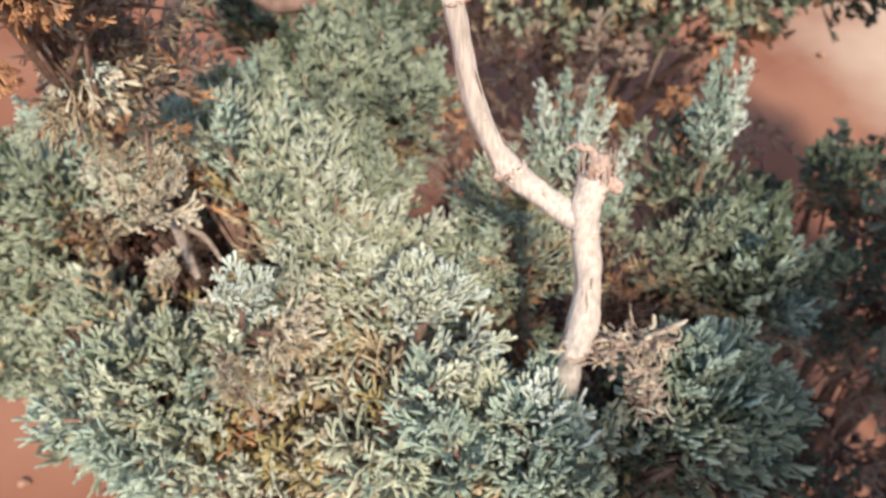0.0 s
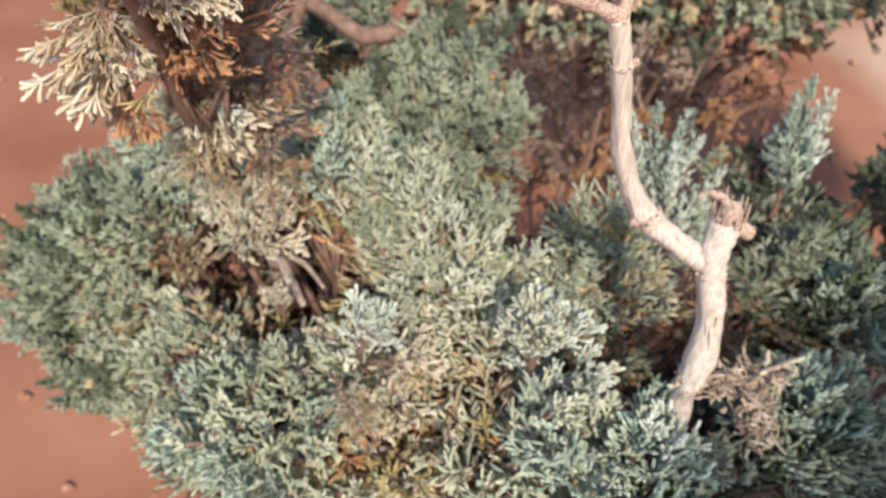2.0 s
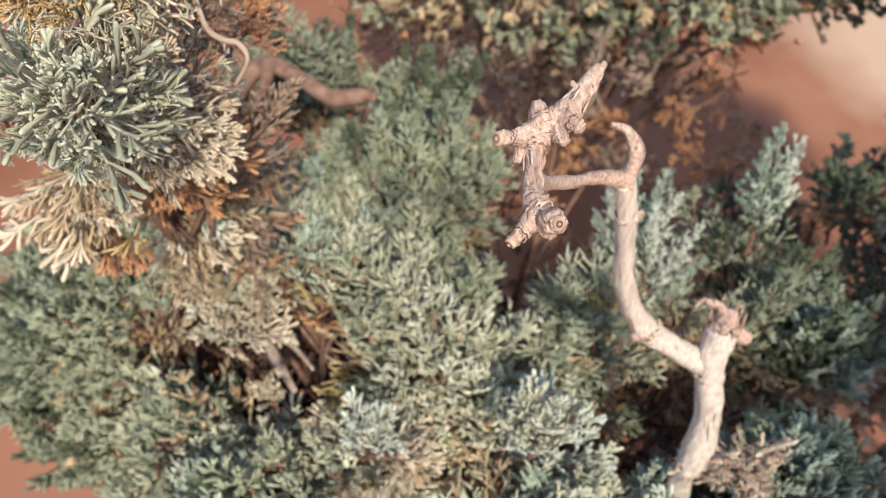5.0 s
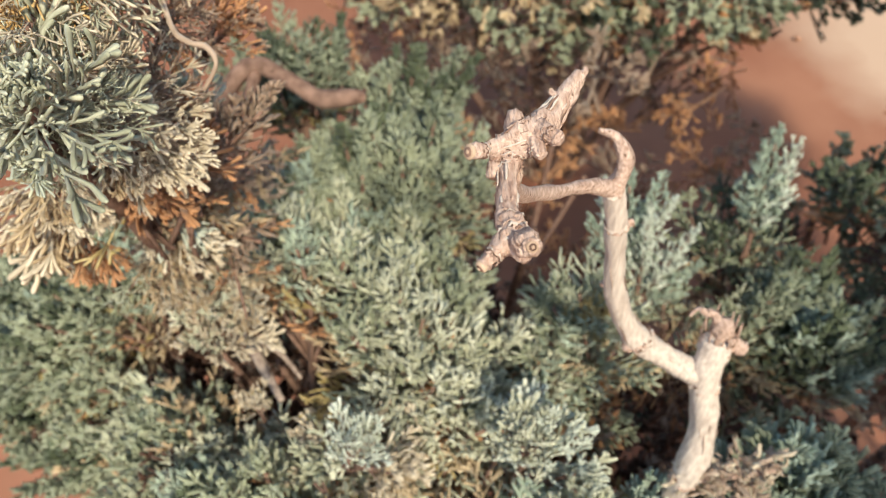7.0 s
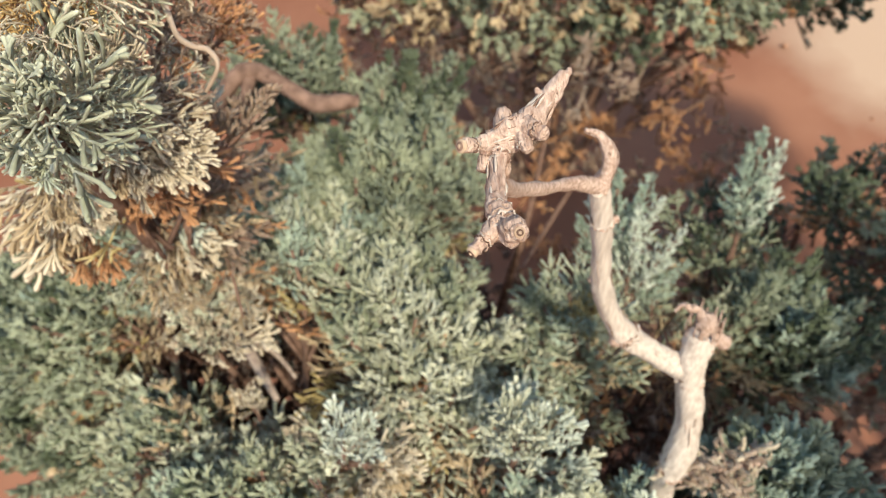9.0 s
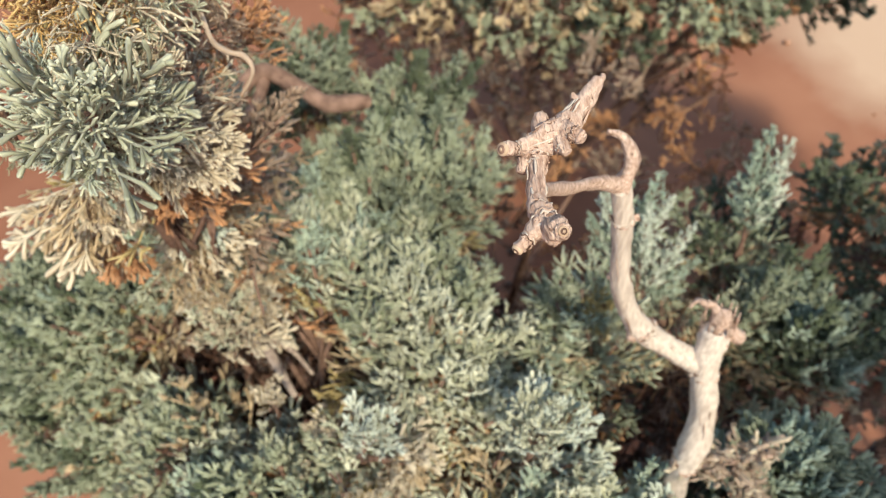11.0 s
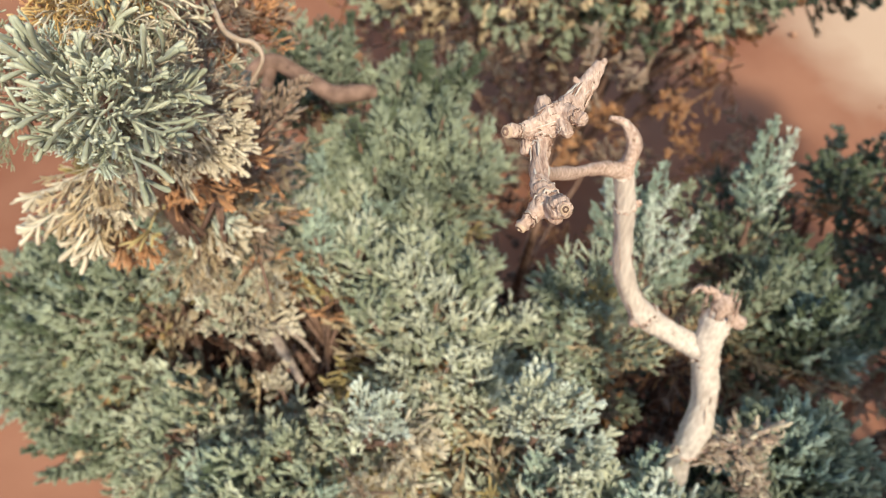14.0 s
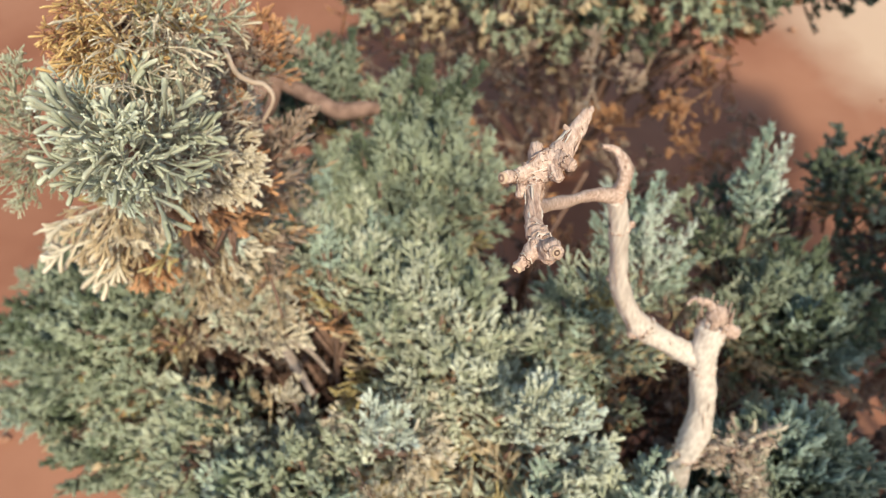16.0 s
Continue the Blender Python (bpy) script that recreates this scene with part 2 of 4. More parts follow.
LENGTH = {id(OPEN): 0.055, id(DENSE): 0.062, id(DRY): 0.045, id(FAN): 0.036, id(ROSE): 0.016, id(NEAR): 0.031, id(EAR): 0.062, id(BROAD): 0.046}


def aim(place, way, spin=0.0, scale=1.0):
    """The pose of a shoot at a place that grows along way."""
    q = Vector(way).normalized().to_track_quat("Z", "Y")
    return Matrix.LocRotScale(Vector(place), q, (scale, scale, scale)) @ Matrix.Rotation(spin, 4, "Z")


def sprig(parent, family_of, index, place, way, spin, scale, fresh, old, label=""):
    ob = new("sprig", family_of[index % len(family_of)])
    ob.matrix_world = aim(place, way, spin, scale)
    for slot, mat in ((0, fresh), (1, old)):
        ob.material_slots[slot].link = "OBJECT"
        ob.material_slots[slot].material = mat
    ob.parent = parent
    if label:
        ob["label"] = label
    return ob


def stem_mesh(stem):
    buf = Buffer()
    tube(buf, [Vector((0, 0, stem * s)) for s in (-0.5, 0, 0.5, 1)], [0.0012, 0.0011, 0.0009, 0.0006], 6)
    return buf.mesh("shoot_stem", (dark_bark,))


LEAVES = {}


def leafy_sprig(parent, family_of, index, place, way, spin, scale, fresh, old, label=""):
    """A shoot whose leaves are pieces of their own, on shared meshes."""
    kind = dict(stem=0.042, leaves=12, reach=0.0285, half=0.00070, open_low=78, open_top=14, pairs=3, spread=42, old=0.22, droop=0.12, curl=0.24, forks=0.55)
    kind.update(KINDS[id(family_of)])
    key = id(family_of)
    if key not in LEAVES:
        LEAVES[key] = [stem_mesh(kind["stem"])]
        for n in range(5):
            buf = Buffer()
            buf.fine = any(family_of is near for near in (FAN, NEAR, ROSE, BROAD))
            leaf(buf, Vector(), Vector((0, 0, 1)), Vector((0, 1, 0)), kind["reach"], kind["half"], random.Random(n + 400), 0, kind["pairs"], kind["spread"], kind["curl"], kind["forks"])
            LEAVES[key].append(buf.mesh("leaf", (silver,)))
    r = random.Random(index * 7 + 3)
    shoot = new("sprig", LEAVES[key][0])
    shoot.matrix_world = aim(place, way, spin, scale)
    shoot.parent = parent
    if label:
        shoot["label"] = label
    for i in range(kind["leaves"]):
        s = (i + 0.5) / kind["leaves"]
        turn = i * 2.39996 + r.uniform(-0.3, 0.3)
        out = Vector((math.cos(turn), math.sin(turn), 0))
        a = radians(kind["open_low"] + (kind["open_top"] - kind["open_low"]) * s ** 0.8 + r.uniform(-9, 9))
        grow = (Vector((0, 0, math.cos(a))) + out * math.sin(a) - Vector((0, 0, kind["droop"] * r.random()))).normalized()
        face = Vector((0, 0, 1)) - grow * grow.z
        face = face.normalized() if face.length > 0.05 else -out
        turned = Matrix((grow.cross(face) * -1, face, grow)).transposed().to_4x4()
        size = (1.0 - 0.45 * s) * r.uniform(0.85, 1.15)
        ob = new("leaf", LEAVES[key][1 + r.randrange(5)])
        ob.parent = shoot
        ob.matrix_local = Matrix.Translation((0, 0, kind["stem"] * (0.1 + 0.9 * s))) @ turned @ Matrix.Diagonal((size, size, size, 1))
        ob.material_slots[0].link = "OBJECT"
        ob.material_slots[0].material = old if s < kind["old"] and r.random() < 0.75 else fresh
    return shoot


def spray(parent, root, tips, kind, leaves, old, label="", whole=False, spin=0.0):
    """Shoots that grow from one root, each to its own tip."""
    for i, tip in enumerate(tips):
        way = Vector(tip) - Vector(root)
        size = min(way.length / LENGTH[id(kind)], 1.1 if kind in (FAN, NEAR) else 1.35)
        way.normalize()
        make = sprig if whole else leafy_sprig
        make(parent, kind, i + round(spin * 10), Vector(tip) - way * (LENGTH[id(kind)] * size), way, i * 1.7 + spin, size, leaves[i % len(leaves)], old, label)


def part(name, buf, mats, parent, label="", kind=""):
    ob = new(name, buf.mesh(name, mats))
    ob.parent = parent
    return tagged(ob, label=label, kind=kind)


def smooth_line(points, radii, steps=5):
    """A rounded line through the points."""
    pts = [Vector(p) for p in points]
    out, r = [], []
    for i in range(len(pts) - 1):
        a, b, c, d = pts[max(i - 1, 0)], pts[i], pts[i + 1], pts[min(i + 2, len(pts) - 1)]
        for k in range(steps):
            u = k / steps
            out.append(0.5 * (2 * b + (c - a) * u + (2 * a - 5 * b + 4 * c - d) * u * u + (3 * b - a - 3 * c + d) * u ** 3))
            r.append(radii[i] + (radii[i + 1] - radii[i]) * u)
    return out + [pts[-1]], r + [radii[-1]]


def limb(buf, points, radii, sides=10, seed=1, steps=5, rough=0.12, slot=0):
    """A woody limb: swollen and pinched along its way, with ridges that run with the grain."""
    pts, r = smooth_line(points, radii, steps)
    first = len(buf.v)
    tube(buf, pts, r, sides, slot=slot)
    for i, p in enumerate(pts):
        for k in range(sides):
            q = buf.v[first + i * sides + k]
            a = 2 * math.pi * k / sides
            along = i / steps
            swell = 0.8 * noise.noise((along * 1.7, seed * 3.1, 0)) + 0.9 * noise.noise((along * 0.9, math.cos(a) * 1.6 + seed, math.sin(a) * 1.6)) + 0.5 * noise.noise((along * 3.3, math.cos(a) * 2.6, math.sin(a) * 2.6 + seed))
            buf.v[first + i * sides + k] = p + (q - p) * (1 + 1.3 * rough * swell)


def mass(buf, rng, place, way, scale, sources, slot_of):
    """Adds a whole shoot to one mesh of inner foliage."""
    m = aim(place, way, rng.uniform(0, 6.28), scale)
    src = sources[rng.randrange(len(sources))]
    first = len(buf.v)
    buf.v += [m @ v for v in src.v]
    buf.f += [tuple(first + k for k in f) for f in src.f]
    buf.m += [slot_of] * len(src.f)


INNER = [sprig_buffer(200 + i, leaves=9, pairs=2, reach=0.028, half=0.0012, forks=0.35, coarse=True) for i in range(4)]

# ---- ground ----
gb = Buffer()
STEPS = 110
line = [math.sinh((i / STEPS * 2 - 1) * 5.2) / math.sinh(5.2) * 90 for i in range(STEPS + 1)]
for gy in line:
    for gx in line:
        near = 1 / (1 + (gx * gx + gy * gy) / 30)
        gb.v.append(Vector((gx, gy + 0.8, near * (0.05 * noise.noise((gx * 1.1, gy * 1.1, 3)) + 0.018 * noise.noise((gx * 5, gy * 5, 7)) - 0.02))))
for i in range(STEPS):
    for k in range(STEPS):
        a = i * (STEPS + 1) + k
        gb.f.append((a, a + 1, a + STEPS + 2, a + STEPS + 1))
        gb.m.append(0)
ground = new("ground", gb.mesh("ground", (soil,)))
tagged(ground, "bare reddish sandy soil with paler dry patches", "ground", kind="structure")

rng = random.Random(5)
pb = Buffer()
for i in range(420):
    x, y = rng.uniform(-2.0, 2.2), rng.uniform(-0.6, 3.0)
    r = rng.uniform(0.003, 0.011)
    c = Vector((x, y, 0.05 * noise.noise((x * 1.1, (y - 0.8) * 1.1, 3)) / (1 + (x * x + (y - 0.8) ** 2) / 30) - 0.018 + r * 0.4))
    tube(pb, [c + Vector((-r, 0, 0)), c + Vector((-r * 0.5, 0, r * 0.1)), c + Vector((r * 0.4, 0, 0)), c + Vector((r, 0, 0))], [r * 0.3, r * 0.8, r * 0.75, r * 0.25], 6, 0.7, rough=0.5, rng=rng)
clods = new("soil_clods", pb.mesh("soil_clods", (pebble,)))
tagged(clods, "small reddish clods and pebbles lying on the soil", "pebbles", kind="stuff")

# ---- the main shrub ----
shrub = tagged(new("shrub"), "silvery green shrub with finely divided leaves and dry tan shoots", "shrub", "shrubs on the red soil")
CENTRE = Vector((-0.04, 0.16, 0))
FOOT = Vector((-0.02, 0.26, 0.0))
TOP = 0.885


def crown_height(x, y):
    d = math.hypot((x + 0.03) / 0.26, (y - 0.19) / 0.26)
    return TOP - 0.075 * d ** 3 - 0.40 * max(0.0, -0.15 - x) + 0.012 * noise.noise((x * 22, y * 22, 2))


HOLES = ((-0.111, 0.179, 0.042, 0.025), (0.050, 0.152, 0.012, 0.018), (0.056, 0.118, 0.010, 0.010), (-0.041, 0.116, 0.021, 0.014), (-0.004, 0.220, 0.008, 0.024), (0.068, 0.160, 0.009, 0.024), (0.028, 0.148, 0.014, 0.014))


def in_crown(x, y):
    if x > 0.15 - 0.02 * noise.noise((y * 30, 0, 1)):
        return False
    if ((x + 0.06) / 0.235) ** 2 + ((y - 0.20) / 0.225) ** 2 > 1 + 0.25 * noise.noise((x * 14, y * 14, 9)):
        return False
    if x > -0.035 + 0.03 * noise.noise((0, y * 20, 4)) and y > 0.235 - 0.25 * max(0.0, x - 0.03):
        return False
    if x < -0.03 and x + 1.5 * y < 0.018:
        return False
    return all(((x - a) / rx) ** 2 + ((y - b) / ry) ** 2 > 1 for a, b, rx, ry in HOLES)


def scatter(count, gap, box, test, seed):
    r = random.Random(seed)
    found = []
    for _ in range(count * 40):
        p = (r.uniform(box[0], box[1]), r.uniform(box[2], box[3]))
        if test(*p) and all((p[0] - q[0]) ** 2 + (p[1] - q[1]) ** 2 > gap * gap for q in found):
            found.append(p)
            if len(found) >= count:
                break
    return found


# tufts of the crown: place of the top, way of growth, spread, shoots, leaves
TUFTS = (
    ((-0.034, 0.226, 0.902), (0.25, 0.60, 1.0), 0.60, 22, (silver, light, grey)),
    ((-0.079, 0.232, 0.894), (0.00, 0.60, 1.0), 0.60, 20, (silver, grey, light)),
    ((-0.100, 0.252, 0.900), (-0.05, 0.60, 1.0), 0.58, 17, (silver, mint, light)),
    ((-0.047, 0.195, 0.892), (0.10, 0.30, 1.0), 0.62, 22, (light, silver, light)),
    ((-0.010, 0.190, 0.886), (0.40, 0.35, 1.0), 0.60, 18, (silver, light)),
    ((-0.121, 0.226, 0.888), (-0.10, 0.20, 1.0), 0.60, 19, (cream, light, tan)),
    ((-0.155, 0.225, 0.897), (-0.25, 0.20, 1.0), 0.58, 16, (silver, mint, grey)),
    ((-0.028, 0.140, 0.892), (0.20, 0.10, 1.0), 0.62, 22, (light, silver, light)),
    ((0.008, 0.126, 0.890), (0.60, 0.02, 1.0), 0.60, 18, (light, pale, silver)),
    ((-0.060, 0.165, 0.886), (0.00, 0.10, 1.0), 0.55, 15, (light, cream, silver)),
)
RIM_LEFT = (
    ((-0.320, 0.294, 0.775), (-0.80, 0.10, 0.9), 0.60, 14, (blue, grey, deep)),
    ((-0.317, 0.268, 0.765), (-0.80, 0.10, 0.9), 0.60, 14, (grey, blue, mint)),
    ((-0.307, 0.243, 0.755), (-0.80, 0.10, 0.9), 0.60, 14, (blue, deep, grey)),
    ((-0.288, 0.264, 0.800), (-1.00, 0.20, 0.8), 0.60, 16, (blue, grey, deep)),
    ((-0.296, 0.228, 0.735), (-1.00, 0.00, 0.8), 0.60, 16, (deep, blue, grey)),
    ((-0.290, 0.310, 0.800), (-0.90, 0.40, 0.9), 0.60, 14, (blue, deep, grey)),
    ((-0.179, 0.197, 0.832), (-0.50, 0.00, 1.0), 0.62, 20, (grey, silver, grey)),
    ((-0.235, 0.274, 0.836), (-0.80, 0.40, 1.0), 0.58, 17, (grey, blue, mint)),
    ((-0.262, 0.264, 0.820), (-1.00, 0.20, 0.9), 0.58, 15, (blue, grey, deep)),
    ((-0.245, 0.236, 0.798), (-1.00, 0.00, 0.9), 0.60, 18, (grey, silver, grey)),
    ((-0.268, 0.218, 0.746), (-1.00, -0.20, 0.8), 0.60, 18, (deep, blue, blue)),
    ((-0.190, 0.154, 0.806), (-0.70, -0.40, 0.9), 0.62, 19, (grey, silver, mint)),
    ((-0.123, 0.106, 0.876), (-0.20, -0.40, 1.0), 0.58, 15, (grey, silver, mint)),
    ((-0.150, 0.116, 0.842), (-0.50, -0.40, 1.0), 0.60, 17, (blue, mint, deep)),
    ((-0.130, 0.150, 0.842), (-0.30, -0.20, 1.0), 0.55, 14, (silver, light)),
)
RIM_BACK = (
    ((-0.068, 0.290, 0.882), (0.05, 0.55, 1.0), 0.60, 19, (grey, blue, grey)),
    ((-0.066, 0.332, 0.876), (0.05, 0.55, 1.0), 0.60, 16, (grey, blue, deep)),
    ((-0.021, 0.308, 0.890), (0.35, 0.50, 1.0), 0.62, 19, (grey, blue, grey)),
    ((-0.115, 0.300, 0.882), (-0.10, 0.50, 1.0), 0.60, 16, (blue, mint, grey)),
    ((-0.118, 0.410, 0.880), (-0.15, 0.55, 1.0), 0.60, 15, (grey, blue, deep)),
    ((-0.035, 0.400, 0.862), (0.20, 0.60, 1.0), 0.60, 15, (grey, blue, deep)),
    ((-0.205, 0.330, 0.850), (-0.50, 0.50, 1.0), 0.60, 14, (blue, grey, mint)),
)
RIM_RIGHT = (
    ((0.013, 0.203, 0.868), (0.00, 0.30, 1.0), 0.60, 17, (grey, blue, mint)),
    ((0.043, 0.192, 0.874), (0.05, 0.25, 1.0), 0.60, 18, (grey, blue, silver)),
    ((0.115, 0.230, 0.846), (0.30, 0.30, 1.0), 0.60, 17, (grey, blue)),
    ((0.140, 0.222, 0.830), (0.60, 0.30, 1.0), 0.60, 15, (blue, deep)),
    ((0.180, 0.230, 0.836), (0.70, 0.40, 1.0), 0.60, 14, (blue, mint, deep)),
    # Next two: darker leaves in place of a shadow that falls here.
    ((0.092, 0.134, 0.862), (0.40, 0.10, 1.0), 0.60, 13, (blue, deep)),
    ((0.116, 0.132, 0.858), (0.70, 0.10, 1.0), 0.60, 13, (blue, deep)),
    ((0.062, 0.104, 0.826), (0.30, -0.30, 1.0), 0.55, 9, (dusty, grey, tan)),
    ((-0.060, 0.106, 0.858), (0.00, -0.30, 1.0), 0.55, 16, (light, cream, straw)),
    ((-0.010, 0.100, 0.860), (0.10, -0.40, 1.0), 0.58, 16, (silver, light, mint)),
    ((0.030, 0.090, 0.890), (0.20, -0.20, 1.0), 0.58, 15, (mint, blue, silver)),
)


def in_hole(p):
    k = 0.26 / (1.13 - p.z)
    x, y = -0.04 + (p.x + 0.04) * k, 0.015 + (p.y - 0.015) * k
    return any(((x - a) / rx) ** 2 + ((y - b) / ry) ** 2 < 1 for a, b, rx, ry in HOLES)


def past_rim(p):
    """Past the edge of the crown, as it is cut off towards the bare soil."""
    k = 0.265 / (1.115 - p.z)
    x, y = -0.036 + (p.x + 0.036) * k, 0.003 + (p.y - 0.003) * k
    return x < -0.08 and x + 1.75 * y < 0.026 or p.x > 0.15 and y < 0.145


rng = random.Random(11)
for n_tuft, (top, axis, spread, count, leaves) in enumerate(TUFTS + RIM_LEFT + RIM_BACK + RIM_RIGHT):
    axis = Vector(axis).normalized()
    side = axis.orthogonal().normalized()
    other = axis.cross(side)
    heart = Vector(top) - axis * 0.088
    base = FOOT + Vector((rng.uniform(-0.03, 0.03), rng.uniform(-0.03, 0.03), -0.03))
    bend = base.lerp(heart, 0.55) + Vector((rng.uniform(-0.03, 0.03), rng.uniform(-0.03, 0.03), 0))
    sb = Buffer()
    limb(sb, (base, base.lerp(bend, 0.5), bend, bend.lerp(heart, 0.6), heart + axis * 0.02), (0.009, 0.007, 0.0045, 0.0028, 0.0014), 8, n_tuft, 6, 0.14)
    bough = part("branch", sb, (dark_bark,), shrub)
    count = round(count * 0.9)
    for i in range(count):
        u, a = (i + 0.5) / count, i * 2.39996 + n_tuft
        off = math.sqrt(u) * spread
        way = (axis + (side * math.cos(a) + other * math.sin(a)) * off + Vector((rng.uniform(-0.1, 0.1), rng.uniform(-0.1, 0.1), 0))).normalized()
        scale = rng.uniform(1.02, 1.32) * (1.08 if top[0] > 0.04 and top[1] < 0.15 else 1.0)
        tip = heart + way * (0.088 * rng.uniform(0.86, 1.06))
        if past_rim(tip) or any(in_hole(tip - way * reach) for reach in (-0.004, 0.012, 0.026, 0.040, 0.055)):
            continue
        fresh = rng.choice(leaves)
        old = rng.choice((tan, tan, tan, straw, rust))
        kind = DENSE if fresh in (blue, deep) and rng.random() < 0.5 else OPEN
        if fresh in (tan, straw) and rng.random() < 0.4:
            kind = DRY
        sprig(bough, kind, rng.randrange(9), tip - way * (0.055 * scale), way, rng.uniform(0, 6.28), scale, fresh, old)

# shoots that stand out
spray(shrub, (-0.0715, 0.1357, 0.8860),
      ((-0.0676, 0.1374, 0.9155), (-0.0608, 0.1342, 0.9105),),
      FAN, (pale,), tan, "pale silver shoot")
spray(shrub, (-0.0089, 0.1315, 0.8792),
      ((-0.0042, 0.1326, 0.9219), (0.0029, 0.1364, 0.9198), (-0.0107, 0.1362, 0.9171),),
      FAN, (light, pale), tan, "pale silver shoot")
spray(shrub, (0.0013, 0.1300, 0.8653),
      ((0.0199, 0.1142, 0.8901), (0.0184, 0.1253, 0.8933), (0.0148, 0.1125, 0.8770),),
      FAN, (light, pale), tan, "pale silver shoot")
spray(shrub, (-0.0656, 0.1368, 0.8744),
      ((-0.0418, 0.1310, 0.8914), (-0.0446, 0.1274, 0.8823), (-0.0546, 0.1227, 0.8786),),
      FAN, (cream, tan), tan, "dry cream leaf")
spray(shrub, (-0.0802, 0.1286, 0.8680),
      ((-0.0739, 0.1154, 0.8577), (-0.0831, 0.1201, 0.8664), (-0.0656, 0.1154, 0.8577),),
      DRY, (cream, light), tan, "dry cream shoot")
spray(shrub, (-0.1089, 0.1647, 0.8643),
      ((-0.1080, 0.1691, 0.8833), (-0.1126, 0.1659, 0.8807)),
      FAN, (cream,), tan, "dry cream leaf")
spray(shrub, (-0.0922, 0.1277, 0.8318),
      ((-0.0940, 0.1040, 0.8196), (-0.0884, 0.1014, 0.8175), (-0.1008, 0.1069, 0.8181),),
      FAN, (straw,), straw, "yellowed drooping shoot")
spray(shrub, (0.0036, 0.1255, 0.8364),
      ((0.0080, 0.1093, 0.8300), (0.0170, 0.1145, 0.8342), (0.0013, 0.1118, 0.8295),),
      FAN, (straw, tan), straw, "yellowed shoot")
spray(shrub, (0.0575, 0.2355, 0.8398),
      ((0.0547, 0.2561, 0.9061), (0.0429, 0.2545, 0.8991), (0.0705, 0.2555, 0.8998), (0.0780, 0.2495, 0.8888), (0.0365, 0.2483, 0.8815),),
      EAR, (mint, pale), mint, "dense frosted blue-green shoot")
spray(shrub, (0.0635, 0.2235, 0.8368),
      ((0.0917, 0.2421, 0.8767), (0.0936, 0.2303, 0.8612), (0.0624, 0.2413, 0.8926), (0.0870, 0.2212, 0.8477),),
      EAR, (pale, mint), mint, "dense frosted blue-green shoot")
spray(shrub, (0.1381, 0.2652, 0.8250),
      ((0.1378, 0.2880, 0.8966), (0.1485, 0.2826, 0.8893), (0.1303, 0.2827, 0.8869), (0.1439, 0.2729, 0.8690),),
      EAR, (mint, pale, mint), mint, "dense frosted blue-green shoot")
spray(shrub, (0.0299, 0.1949, 0.8589),
      ((0.0345, 0.1940, 0.8874), (0.0302, 0.1972, 0.8873),),
      FAN, (straw,), straw, "small yellow leaf")
spray(shrub, (0.1635, 0.1987, 0.7603),
      ((0.1579, 0.2366, 0.8407), (0.1704, 0.2289, 0.8347), (0.1802, 0.2113, 0.8209), (0.1930, 0.1948, 0.8106),),
      EAR, (mint, mint, blue), mint, "dense blue-green shoot")
spray(shrub, (0.1243, 0.2076, 0.7863),
      ((0.1020, 0.2202, 0.8342), (0.1213, 0.2256, 0.8385), (0.1390, 0.2232, 0.8328), (0.1089, 0.2061, 0.8232),),
      OPEN, (grey, silver, blue), tan, "grey-green shoot")
# Both broad sprays lean to darker blue leaves, imitating a cast shadow.
spray(shrub, (0.0900, 0.1120, 0.8300),
      ((0.0814, 0.1371, 0.8830), (0.0971, 0.1369, 0.8860), (0.1134, 0.1353, 0.8840), (0.1260, 0.1275, 0.8760), (0.0900, 0.1250, 0.8850)),
      BROAD, (blue, mint, blue), tan, "broad blue-green shoot")
spray(shrub, (0.0940, 0.1060, 0.8280),
      ((0.1380, 0.1203, 0.8640), (0.1340, 0.1096, 0.8560), (0.1224, 0.1010, 0.8520), (0.1080, 0.0960, 0.8480), (0.1180, 0.1150, 0.8680)),
      BROAD, (blue, blue, mint), tan, "broad blue-green shoot")
spray(shrub, (0.0303, 0.0900, 0.8504),
      ((0.0209, 0.1038, 0.8943), (0.0317, 0.1081, 0.8976), (0.0429, 0.1004, 0.8891), (0.0488, 0.0941, 0.8816)),
      BROAD, (mint, pale, mint), tan, "frosted blue-green shoot")
spray(shrub, (0.1560, 0.1850, 0.7950),
      ((0.1480, 0.2150, 0.8400), (0.1660, 0.2080, 0.8370), (0.1820, 0.1980, 0.8250), (0.1700, 0.1900, 0.8260)),
      BROAD, (mint, blue, mint), tan, "broad blue-green shoot")
spray(shrub, (0.0300, 0.1750, 0.7950),
      ((0.0170, 0.1640, 0.8420), (0.0300, 0.1600, 0.8480), (0.0430, 0.1640, 0.8400), (0.0230, 0.1850, 0.8400), (0.0380, 0.1860, 0.8380)),
      OPEN, (rust, dusty, grey, dusty, rust), rust, "rusty dry shoot")
spray(shrub, (0.0860, 0.2000, 0.7900),
      ((0.0800, 0.1760, 0.8250), (0.0920, 0.1850, 0.8300), (0.0870, 0.2050, 0.8350)),
      DRY, (dusty, rust, brown), rust, "dusty brown dry shoot")

